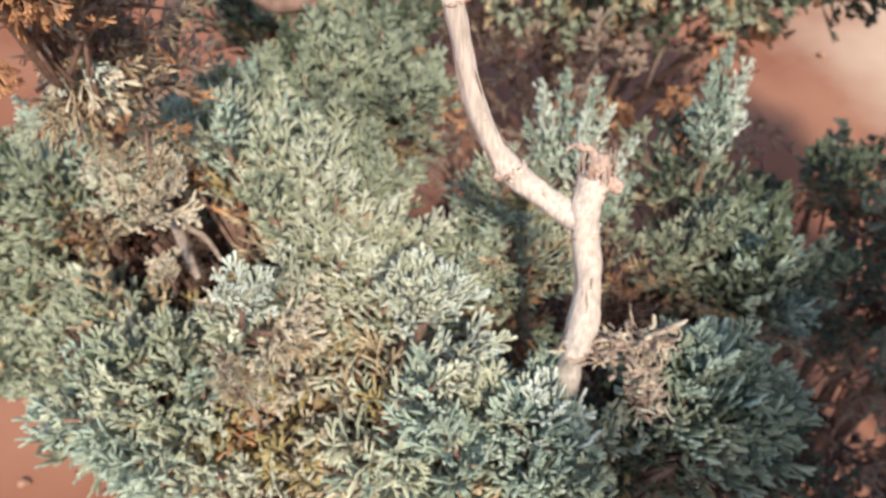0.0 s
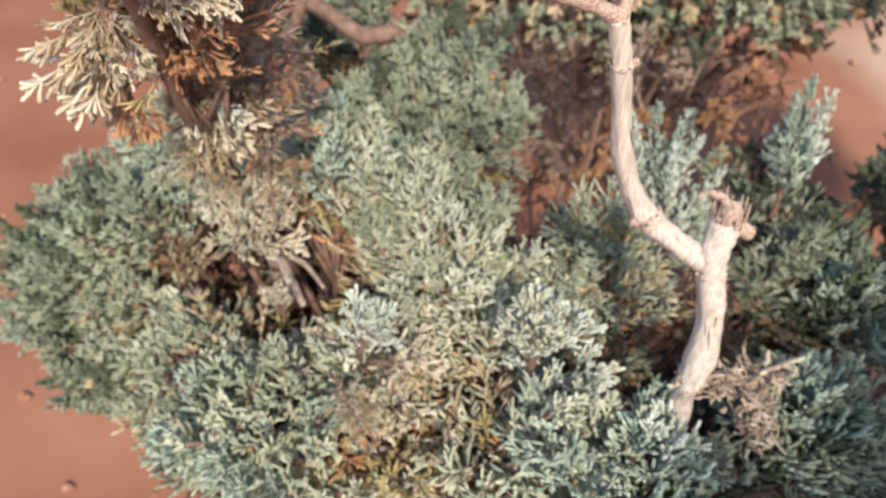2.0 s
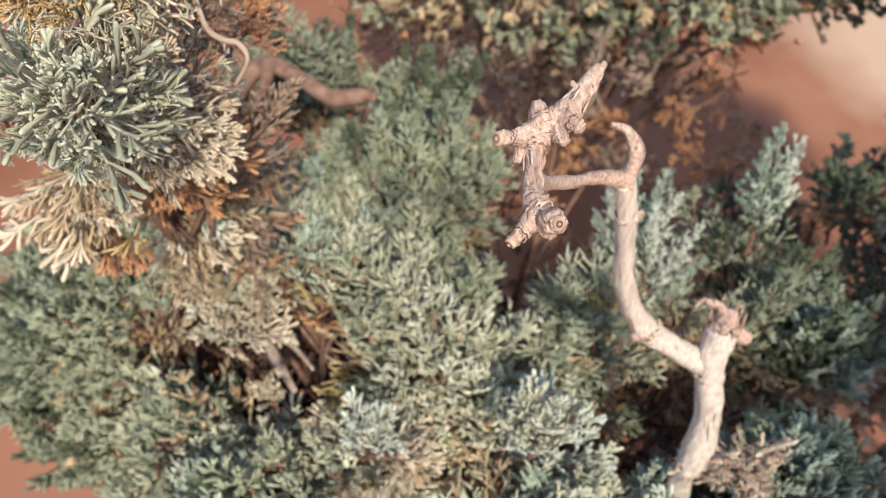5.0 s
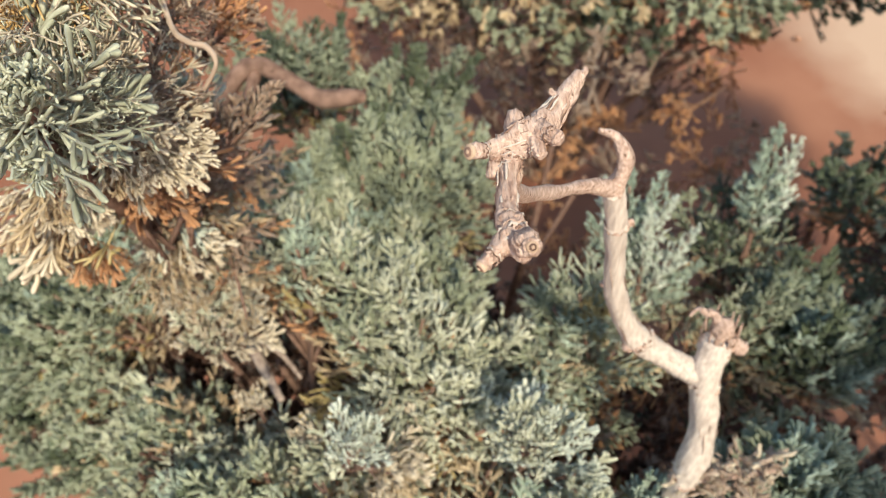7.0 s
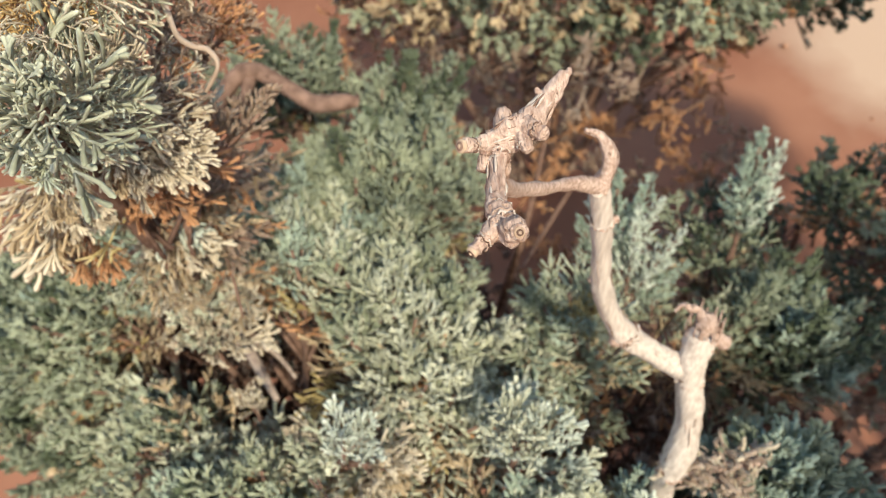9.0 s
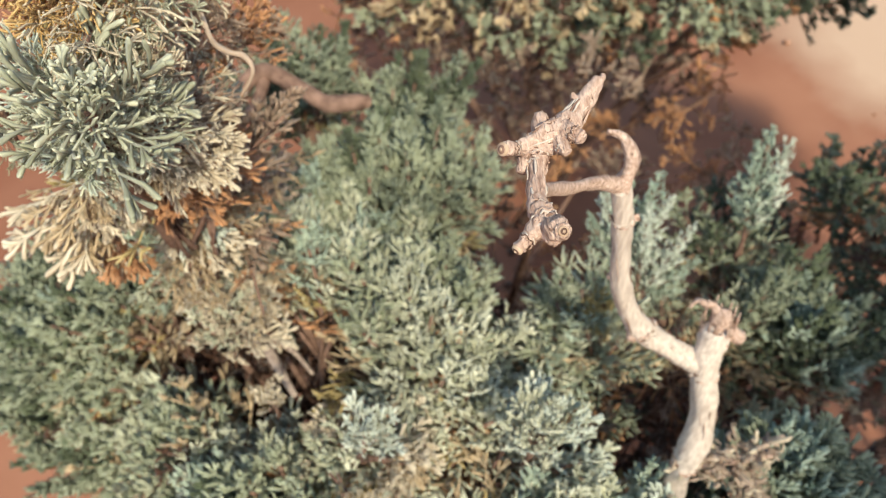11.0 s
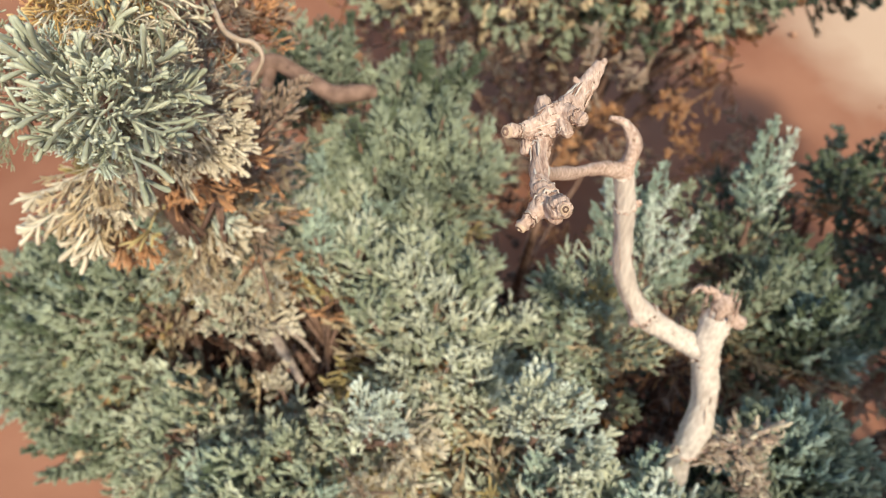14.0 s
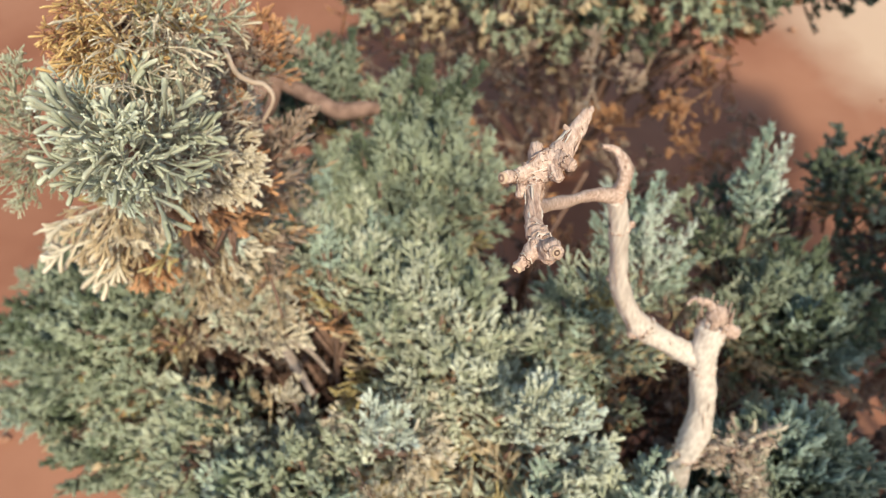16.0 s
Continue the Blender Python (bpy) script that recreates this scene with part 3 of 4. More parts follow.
spray(shrub, (0.0371, 0.1874, 0.8284),
      ((0.0071, 0.2041, 0.8907), (0.0213, 0.2084, 0.8981), (0.0343, 0.2030, 0.8943), (0.0223, 0.1890, 0.8859), (0.0047, 0.1914, 0.8748), (0.0412, 0.1844, 0.8828),),
      OPEN, (grey, silver, blue, mint), tan, "grey-green shoot")
spray(shrub, (0.0149, 0.1790, 0.8404),
      ((0.0001, 0.1844, 0.8630), (0.0089, 0.1755, 0.8627), (0.0189, 0.1771, 0.8641),),
      DRY, (rust, tan, dusty), rust, "rusty dry shoot")
# Deep leaves mixed in to paint the shade on this tuft.
spray(shrub, (0.1388, 0.2513, 0.7656),
      ((0.1088, 0.2978, 0.8356), (0.1298, 0.3004, 0.8376), (0.1492, 0.2892, 0.8284), (0.1659, 0.2815, 0.8156), (0.1169, 0.2720, 0.8276), (0.1377, 0.2657, 0.8159),),
      OPEN, (grey, deep, grey), tan, "shaded grey-green shoot", whole=True)
spray(shrub, (-0.1309, 0.2017, 0.8620),
      ((-0.1336, 0.1967, 0.8976), (-0.1225, 0.2038, 0.9067), (-0.1105, 0.2018, 0.9022), (-0.1179, 0.1915, 0.8969), (-0.1305, 0.1893, 0.8904), (-0.1057, 0.1923, 0.8959),),
      FAN, (cream, light, cream), tan, "dry cream leaves")
spray(shrub, (-0.1277, 0.2190, 0.8729),
      ((-0.1358, 0.2104, 0.9046), (-0.1237, 0.2164, 0.9116), (-0.1076, 0.2113, 0.9071), (-0.1457, 0.2006, 0.8946),),
      OPEN, (cream, silver, tan), tan, "dry cream shoot")
spray(shrub, (-0.0754, 0.1188, 0.8733),
      ((-0.0712, 0.1090, 0.8655), (-0.0806, 0.1129, 0.8764), (-0.0628, 0.1059, 0.8628), (-0.0733, 0.1173, 0.8899), (-0.0577, 0.1138, 0.8842),),
      DRY, (cream, light, cream), tan, "dry cream shoot")

# tall shoot with rusty dead leaves
spray(shrub, (-0.1207, 0.2323, 0.9601),
      ((-0.1239, 0.2186, 0.9175), (-0.1234, 0.2168, 0.9352), (-0.1344, 0.2162, 0.9439), (-0.1451, 0.2102, 0.9395), (-0.1320, 0.2148, 0.9148),),
      FAN, (rust, dusty, tan, cream, tan), rust, "rusty dry shoot")
spray(shrub, (-0.1277, 0.2365, 0.9444),
      ((-0.1163, 0.2318, 0.9150), (-0.1451, 0.2145, 0.9212), (-0.1173, 0.2290, 0.9446), (-0.1302, 0.2213, 0.9555), (-0.1448, 0.2178, 0.9531),),
      OPEN, (cream, tan, dusty, dusty, tan), rust, "dusty brown dry shoot")
sb = Buffer()
limb(sb, ((-0.12, 0.235, 0.78), (-0.128, 0.225, 0.86), (-0.132, 0.200, 0.93), (-0.122, 0.172, 0.990), (-0.112, 0.148, 1.032), (-0.106, 0.136, 1.048)), (0.0042, 0.0036, 0.0030, 0.0024, 0.0018, 0.0010), 9, 33, 6, 0.15)
tall = part("tall_shoot", sb, (dark_bark,), shrub, "tall shoot with tan and rusty dry leaves")
spray(shrub, (-0.1094, 0.1434, 1.0446),
      ((-0.0997, 0.1285, 1.0665),),
      ROSE, (light,), silver, "tight blue-green rosette")
spray(shrub, (-0.1141, 0.1525, 1.0361),
      ((-0.1138, 0.1441, 1.0671), (-0.1119, 0.1424, 1.0611), (-0.1246, 0.1445, 1.0508), (-0.1254, 0.1406, 1.0393), (-0.1190, 0.1409, 1.0324),),
      NEAR, (pale, light, silver, pale, light), silver, "grey-green leaves")
spray(shrub, (-0.1134, 0.1534, 1.0368),
      ((-0.1091, 0.1391, 1.0316), (-0.1027, 0.1406, 1.0405), (-0.0919, 0.1433, 1.0529), (-0.0918, 0.1506, 1.0582), (-0.0982, 0.1487, 1.0639),),
      NEAR, (light, silver, light, cream, light), silver, "grey-green leaves")
spray(shrub, (-0.1145, 0.1501, 1.0368),
      ((-0.1137, 0.1350, 1.0532), (-0.1098, 0.1342, 1.0478), (-0.0990, 0.1405, 1.0604), (-0.1125, 0.1507, 1.0621), (-0.0993, 0.1423, 1.0493),),
      NEAR, (light, silver, pale), silver, "grey-green shoot", spin=0.4)
spray(shrub, (-0.1105, 0.1769, 1.0565),
      ((-0.1137, 0.1493, 1.0685), (-0.1071, 0.1431, 1.0668), (-0.1024, 0.1349, 1.0660), (-0.1186, 0.1518, 1.0688), (-0.1109, 0.1545, 1.0699),),
      NEAR, (amber, amber, cream, rust), amber, "yellowed shoot")
spray(shrub, (-0.1022, 0.1798, 1.0528),
      ((-0.0990, 0.1516, 1.0660), (-0.0927, 0.1520, 1.0641), (-0.0915, 0.1728, 1.0607), (-0.1044, 0.1664, 1.0678), (-0.0993, 0.1771, 1.0635),),
      NEAR, (cream, light, silver, straw, silver), tan, "yellowish grey shoot")
spray(shrub, (-0.1069, 0.1742, 1.0201),
      ((-0.0923, 0.1633, 1.0377), (-0.0934, 0.1660, 1.0433), (-0.0877, 0.1683, 1.0330), (-0.0993, 0.1595, 1.0445),),
      DRY, (dusty, cream, dusty), dusty, "dusty brown dry shoot")
spray(shrub, (-0.1005, 0.1915, 1.0305),
      ((-0.0866, 0.1811, 1.0422), (-0.0916, 0.1792, 1.0468), (-0.0897, 0.1955, 1.0463), (-0.0855, 0.1816, 1.0303), (-0.0968, 0.1703, 1.0463),),
      OPEN, (dusty, dusty, tan), rust, "dusty brown dry shoot")
spray(shrub, (-0.1107, 0.1658, 1.0213),
      ((-0.0890, 0.1637, 1.0258), (-0.0818, 0.1586, 1.0238), (-0.0876, 0.1565, 1.0207), (-0.0934, 0.1510, 1.0164),),
      FAN, (cream,), tan, "dry cream shoot")
spray(shrub, (-0.1143, 0.1688, 1.0183),
      ((-0.1014, 0.1530, 1.0149), (-0.1055, 0.1528, 1.0145), (-0.0971, 0.1548, 1.0214),),
      FAN, (cream, tan), tan, "dry cream shoot")
spray(shrub, (-0.1236, 0.1825, 0.9918),
      ((-0.0884, 0.1807, 1.0110), (-0.0936, 0.1671, 1.0058), (-0.1164, 0.1706, 0.9836), (-0.1098, 0.1725, 0.9792), (-0.1198, 0.1682, 1.0003),),
      FAN, (rust,), rust, "rusty dead shoot")
spray(shrub, (-0.0993, 0.2165, 1.0054),
      ((-0.0845, 0.2066, 1.0237), (-0.0805, 0.2131, 1.0225), (-0.0885, 0.2144, 1.0293),),
      FAN, (rust, dusty), rust, "rusty dead shoot")
spray(shrub, (-0.1343, 0.1772, 0.9985),
      ((-0.1625, 0.1691, 0.9714), (-0.1542, 0.1632, 0.9738), (-0.1448, 0.1611, 0.9777), (-0.1327, 0.1605, 0.9841), (-0.1229, 0.1642, 0.9873),),
      FAN, (cream, cream, tan), tan, "dry cream shoot")
spray(shrub, (-0.1286, 0.1658, 1.0104),
      ((-0.1477, 0.1619, 0.9942), (-0.1385, 0.1575, 0.9976), (-0.1290, 0.1555, 1.0004), (-0.1189, 0.1585, 1.0081),),
      FAN, (tan, cream), tan, "dry cream shoot")
spray(shrub, (-0.1383, 0.1759, 0.9752),
      ((-0.1428, 0.1680, 0.9593), (-0.1371, 0.1676, 0.9556), (-0.1344, 0.1724, 0.9555), (-0.1479, 0.1679, 0.9639),),
      FAN, (rust, rust, rust, cream), rust, "rusty dead shoot")
spray(shrub, (-0.1297, 0.1991, 0.9541),
      ((-0.1326, 0.1888, 0.9403), (-0.1205, 0.1894, 0.9414), (-0.1114, 0.1911, 0.9431), (-0.1106, 0.1855, 0.9317),),
      FAN, (cream, tan, pale), tan, "dry cream shoot")
spray(shrub, (-0.1341, 0.2018, 0.9348),
      ((-0.1270, 0.1860, 0.9237), (-0.1402, 0.1848, 0.9271), (-0.1496, 0.1816, 0.9218), (-0.1208, 0.1835, 0.9149),),
      OPEN, (tan, cream, silver), tan, "dry cream shoot")
spray(shrub, (-0.1359, 0.1600, 1.0357),
      ((-0.1391, 0.1596, 1.0539), (-0.1422, 0.1527, 1.0462), (-0.1440, 0.1492, 1.0361), (-0.1455, 0.1469, 1.0257), (-0.1351, 0.1661, 1.0588),),
      NEAR, (silver, light, grey, silver), grey, "grey-green leaves", spin=0.9)
rng = random.Random(61)
for i in range(12):
    a, u = i * 2.39996, (i + 0.5) / 12
    way = Vector((math.cos(a), math.sin(a) - 0.3, rng.uniform(-0.5, 0.5))).normalized()
    spot = Vector((-0.118 + 0.034 * math.cos(a) * u, 0.208 + 0.030 * math.sin(a) * u, 0.965 - 0.05 * rng.random()))
    sprig(tall, (DRY, FAN, DRY, OPEN)[i % 4], i, spot - way * 0.02, way, a, rng.uniform(0.7, 0.9), rng.choice((tan, dusty, tan, dusty, rust)), rng.choice((tan, rust)))
for i in range(16):
    u, a = (i + 0.5) / 16, i * 2.39996
    tip = Vector((-0.122 + 0.038 * math.cos(a) * math.sqrt(u), 0.205 + 0.032 * math.sin(a) * math.sqrt(u), 1.015 + rng.uniform(-0.02, 0.016)))
    way = Vector((math.cos(a) * 0.7 * u, 0.25 + 0.5 * math.sin(a) * u, 0.8)).normalized()
    sprig(tall, (OPEN, DENSE, FAN)[i % 3], i, tip - way * 0.042, way, a, rng.uniform(0.72, 0.9), (dusty, grey, tan, light, straw, dusty, grey, rust)[i % 8], rng.choice((tan, straw, rust)))
sb = Buffer()
limb(sb, ((-0.0942, 0.1828, 1.0518), (-0.0914, 0.1740, 1.0505), (-0.0884, 0.1658, 1.0484), (-0.0847, 0.1618, 1.0482), (-0.0812, 0.1601, 1.0484), (-0.0794, 0.1573, 1.0464), (-0.0827, 0.1548, 1.0420)), (0.0007, 0.0006, 0.0006, 0.0006, 0.0006, 0.0005, 0.0004), 7, 71, 6, 0.2)
part("curled_twig", sb, (husk,), tall, "thin pale curled twig")
# inner foliage under the crown
ib = Buffer()


def tuck(place, way, scale, slot):
    """One shoot of inner foliage, where the crown covers it."""
    place = Vector(place)
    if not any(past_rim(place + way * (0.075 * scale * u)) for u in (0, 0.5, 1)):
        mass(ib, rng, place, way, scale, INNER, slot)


rng = random.Random(21)
wide = lambda x, y: ((x + 0.045) / 0.20) ** 2 + ((y - 0.20) / 0.215) ** 2 < 1
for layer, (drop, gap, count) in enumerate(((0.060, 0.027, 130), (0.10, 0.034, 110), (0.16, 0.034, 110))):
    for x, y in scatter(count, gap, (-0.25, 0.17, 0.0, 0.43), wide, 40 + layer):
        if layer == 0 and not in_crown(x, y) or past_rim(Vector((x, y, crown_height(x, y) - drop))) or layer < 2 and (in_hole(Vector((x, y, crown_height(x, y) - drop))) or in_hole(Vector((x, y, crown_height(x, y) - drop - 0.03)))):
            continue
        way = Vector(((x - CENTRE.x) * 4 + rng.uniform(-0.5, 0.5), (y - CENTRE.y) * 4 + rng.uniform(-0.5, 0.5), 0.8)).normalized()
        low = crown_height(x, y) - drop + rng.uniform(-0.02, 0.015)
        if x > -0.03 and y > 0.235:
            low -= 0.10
        # Lower layers turn darker brown: shade inside the crown, put into colour.
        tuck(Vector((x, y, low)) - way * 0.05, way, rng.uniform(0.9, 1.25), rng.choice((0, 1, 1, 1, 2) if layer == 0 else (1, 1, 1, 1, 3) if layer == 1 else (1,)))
# Dark brown and deep green fill, standing in for a shadow here.
for x, y in scatter(110, 0.022, (0.12, 0.34, -0.02, 0.26), lambda x, y: True, 46):
    way = Vector((rng.uniform(0.2, 1.0), rng.uniform(-0.5, 0.3), 0.6)).normalized()
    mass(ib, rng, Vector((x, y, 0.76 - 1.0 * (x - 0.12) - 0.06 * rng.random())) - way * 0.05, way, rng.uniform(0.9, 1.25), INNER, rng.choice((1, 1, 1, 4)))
# More dark brown leaves below, to paint the hollows' shade.
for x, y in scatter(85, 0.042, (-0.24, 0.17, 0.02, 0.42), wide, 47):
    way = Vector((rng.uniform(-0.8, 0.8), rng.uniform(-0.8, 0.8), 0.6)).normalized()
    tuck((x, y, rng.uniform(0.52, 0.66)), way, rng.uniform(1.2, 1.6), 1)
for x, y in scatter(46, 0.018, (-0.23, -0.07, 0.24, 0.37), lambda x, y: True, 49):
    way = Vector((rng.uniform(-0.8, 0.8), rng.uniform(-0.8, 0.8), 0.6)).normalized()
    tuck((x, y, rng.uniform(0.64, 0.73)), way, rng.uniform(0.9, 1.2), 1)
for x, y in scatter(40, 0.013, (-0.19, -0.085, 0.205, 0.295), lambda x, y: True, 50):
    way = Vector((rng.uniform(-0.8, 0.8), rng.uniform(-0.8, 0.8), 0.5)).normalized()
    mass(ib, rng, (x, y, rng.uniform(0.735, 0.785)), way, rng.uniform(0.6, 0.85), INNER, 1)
part("inner_foliage", ib, (grey, brown, tan, rust, deep), shrub, "grey and brown inner leaves, darkened to stand for shade", "stuff")

# stems
rng = random.Random(31)
for i in range(9):
    a = i * 2.39996
    r = 0.19 * math.sqrt((i + 0.5) / 9)
    end = Vector((-0.045 + r * math.cos(a), 0.20 + r * 1.05 * math.sin(a), 0))
    end.z = crown_height(end.x, end.y) - 0.075
    start = FOOT + Vector((rng.uniform(-0.03, 0.03), rng.uniform(-0.03, 0.03), -0.03))
    mid = start.lerp(end, 0.5) + Vector((rng.uniform(-0.04, 0.04), rng.uniform(-0.04, 0.04), 0.02))
    sb = Buffer()
    limb(sb, (start, start.lerp(mid, 0.5), mid, mid.lerp(end, 0.55) + Vector((rng.uniform(-0.012, 0.012), rng.uniform(-0.012, 0.012), 0)), end), (0.009, 0.007, 0.0055, 0.004, 0.0022), 7, i)
    part("stem", sb, (dark_bark,), shrub)

# grey twigs in the hollow of the crown
for run, wide in ((((-0.1400, 0.2400, 0.7200), (-0.1281, 0.2199, 0.8512), (-0.1152, 0.1959, 0.8574), (-0.1030, 0.1744, 0.8567)), (0.0045, 0.0030, 0.0026, 0.0014)), (((-0.1183, 0.2062, 0.8529), (-0.1067, 0.1994, 0.8538), (-0.0962, 0.1861, 0.8533)), (0.0016, 0.0014, 0.0008))):
    sb = Buffer()
    limb(sb, run, wide, 9, len(run), 6, 0.15)
    part("stem", sb, (grey_bark,), shrub, "bare grey twig")

# Pale stems behind the crown, coloured brown for the shade they stand in.
for run in (((0.06, 0.60, 0.0), (0.075, 0.66, 0.25), (0.05, 0.70, 0.50)), ((0.06, 0.60, 0.02), (0.12, 0.66, 0.28), (0.15, 0.72, 0.50)), ((0.07, 0.58, 0.02), (0.10, 0.62, 0.22), (0.19, 0.68, 0.42))):
    sb = Buffer()
    limb(sb, run, (0.006, 0.0045, 0.003), 8, 5, 6, 0.12)
    part("stem", sb, (dark_bark,), shrub)

# bleached dead branch that rises out of the crown
sb = Buffer()
limb(sb, (FOOT, (0.03, 0.20, 0.45), (0.043, 0.135, 0.74), (0.0425, 0.116, 0.860), (0.0435, 0.1185, 0.886), (0.0450, 0.122, 0.904), (0.0445, 0.128, 0.924), (0.041, 0.134, 0.943), (0.0420, 0.1375, 0.951), (0.0425, 0.139, 0.9560)),
     (0.012, 0.010, 0.007, 0.0046, 0.0041, 0.0050, 0.0042, 0.0043, 0.0046, 0.0036), 16, 3, 9, 0.14)
branch = part("dead_branch", sb, (bark,), shrub, "bleached bare dead branch with knots")
sb = Buffer()
limb(sb, ((0.041, 0.135, 0.941), (0.029, 0.1375, 0.9485), (0.0195, 0.139, 0.957), (0.0125, 0.140, 0.969), (0.007, 0.140, 0.985), (0.004, 0.140, 1.000), (0.0015, 0.1395, 1.014), (-0.001, 0.139, 1.024)),
     (0.0043, 0.0037, 0.0040, 0.0030, 0.0027, 0.0025, 0.0024, 0.0026), 14, 4, 9, 0.17)
part("side_limb", sb, (bark,), branch)
sb = Buffer()
limb(sb, ((-0.001, 0.139, 1.023), (0.0012, 0.142, 1.029), (-0.0005, 0.1455, 1.0325), (-0.0042, 0.147, 1.0335)), (0.0022, 0.0018, 0.0012, 0.0008), 10, 5, 7, 0.30)
part("hooked_spur", sb, (flaky,), branch)
sb = Buffer()
limb(sb, ((-0.001, 0.139, 1.024), (-0.008, 0.136, 1.029), (-0.015, 0.131, 1.034), (-0.023, 0.122, 1.044), (-0.028, 0.112, 1.057), (-0.0295, 0.1065, 1.0665)), (0.0020, 0.0016, 0.0015, 0.0014, 0.0013, 0.0013), 12, 6, 7, 0.28)
part("side_limb", sb, (flaky,), branch)
sb = Buffer()
limb(sb, ((0.0425, 0.1380, 0.952), (0.0440, 0.1405, 0.957), (0.0445, 0.1430, 0.960)), (0.0044, 0.0034, 0.0020), 11, 7, 7, 0.4)
part("torn_stub", sb, (flaky,), branch, "torn fibrous stub")
sb = Buffer()
limb(sb, ((0.0435, 0.1420, 0.9580), (0.0418, 0.1444, 0.9602), (0.0392, 0.1452, 0.9606), (0.0372, 0.1462, 0.9608), (0.0345, 0.1445, 0.9598)), (0.0018, 0.0011, 0.0012, 0.0007, 0.0004), 9, 21, 6, 0.5)
part("hooked_spur", sb, (flaky,), branch)
for spine, radii, seed in (
    (((0.0430, 0.138, 0.952), (0.0470, 0.1375, 0.9535), (0.0505, 0.1365, 0.9535)), (0.0032, 0.0026, 0.0018), 8),
    (((0.0165, 0.1395, 0.9600), (0.0138, 0.1400, 0.9655), (0.0120, 0.1405, 0.9690)), (0.0030, 0.0024, 0.0014), 9),
    (((0.0180, 0.1390, 0.9585), (0.0158, 0.1375, 0.9575), (0.0142, 0.1370, 0.9580)), (0.0028, 0.0020, 0.0013), 22),
    (((0.0070, 0.1400, 0.9850), (0.0048, 0.1408, 0.9850), (0.0035, 0.1410, 0.9852)), (0.0018, 0.0010, 0.0007), 23),
    (((0.0025, 0.1396, 1.0100), (0.0048, 0.1400, 1.0110), (0.0062, 0.1400, 1.0115)), (0.0020, 0.0012, 0.0008), 24),
):
    sb = Buffer()
    limb(sb, spine, radii, 10, seed, 6, 0.35)
    part("knot", sb, (flaky,), branch)
rng = random.Random(15)
for i in range(22):
    a = i * 0.83
    root = Vector((0.0432, 0.1395, 0.952)) + Vector((math.cos(a) * 0.0036, math.sin(a) * 0.0036, rng.uniform(-0.003, 0.002)))
    tip = root + Vector((math.cos(a) * 0.0014, math.sin(a) * 0.0014 + 0.0015, rng.uniform(0.005, 0.012)))
    sb = Buffer()
    tube(sb, [root, root.lerp(tip, 0.5) + Vector((math.cos(a), math.sin(a), 0)) * 0.0008, tip], [0.0007, 0.0006, 0.0002], 4, 0.4, rng=rng)
    part("fibre", sb, (flaky,), branch)
sb = Buffer()
limb(sb, ((0.044, 0.1195, 0.893), (0.056, 0.119, 0.8955), (0.067, 0.1185, 0.8965), (0.074, 0.118, 0.898)), (0.0024, 0.0016, 0.0012, 0.0008), 8, 19, 5, 0.5)
part("broken_spur", sb, (flaky,), branch)

# the knotty end twig
ARM, ARM_WIDE = ((-0.0315, 0.1073, 1.0712), (-0.0287, 0.1078, 1.0717), (-0.0258, 0.1091, 1.0722), (-0.0229, 0.1125, 1.0730), (-0.0200, 0.1161, 1.0745)), (0.00133, 0.00214, 0.00193, 0.00136, 0.00099)
NECK, NECK_WIDE = ((-0.0299, 0.1071, 1.0705), (-0.0305, 0.1035, 1.0701), (-0.0312, 0.0994, 1.0699), (-0.0315, 0.0956, 1.0704), (-0.0312, 0.0926, 1.0709), (-0.0312, 0.0914, 1.0710)), (0.00156, 0.00138, 0.00127, 0.00144, 0.00201, 0.00146)
sb = Buffer()
limb(sb, ARM, ARM_WIDE, 18, 10, 9, 0.30)
twig = part("end_twig", sb, (flaky, core), branch, "knotty broken end twig")
sb = Buffer()
limb(sb, NECK, NECK_WIDE, 16, 14, 9, 0.28)
part("spur", sb, (flaky, core), twig)
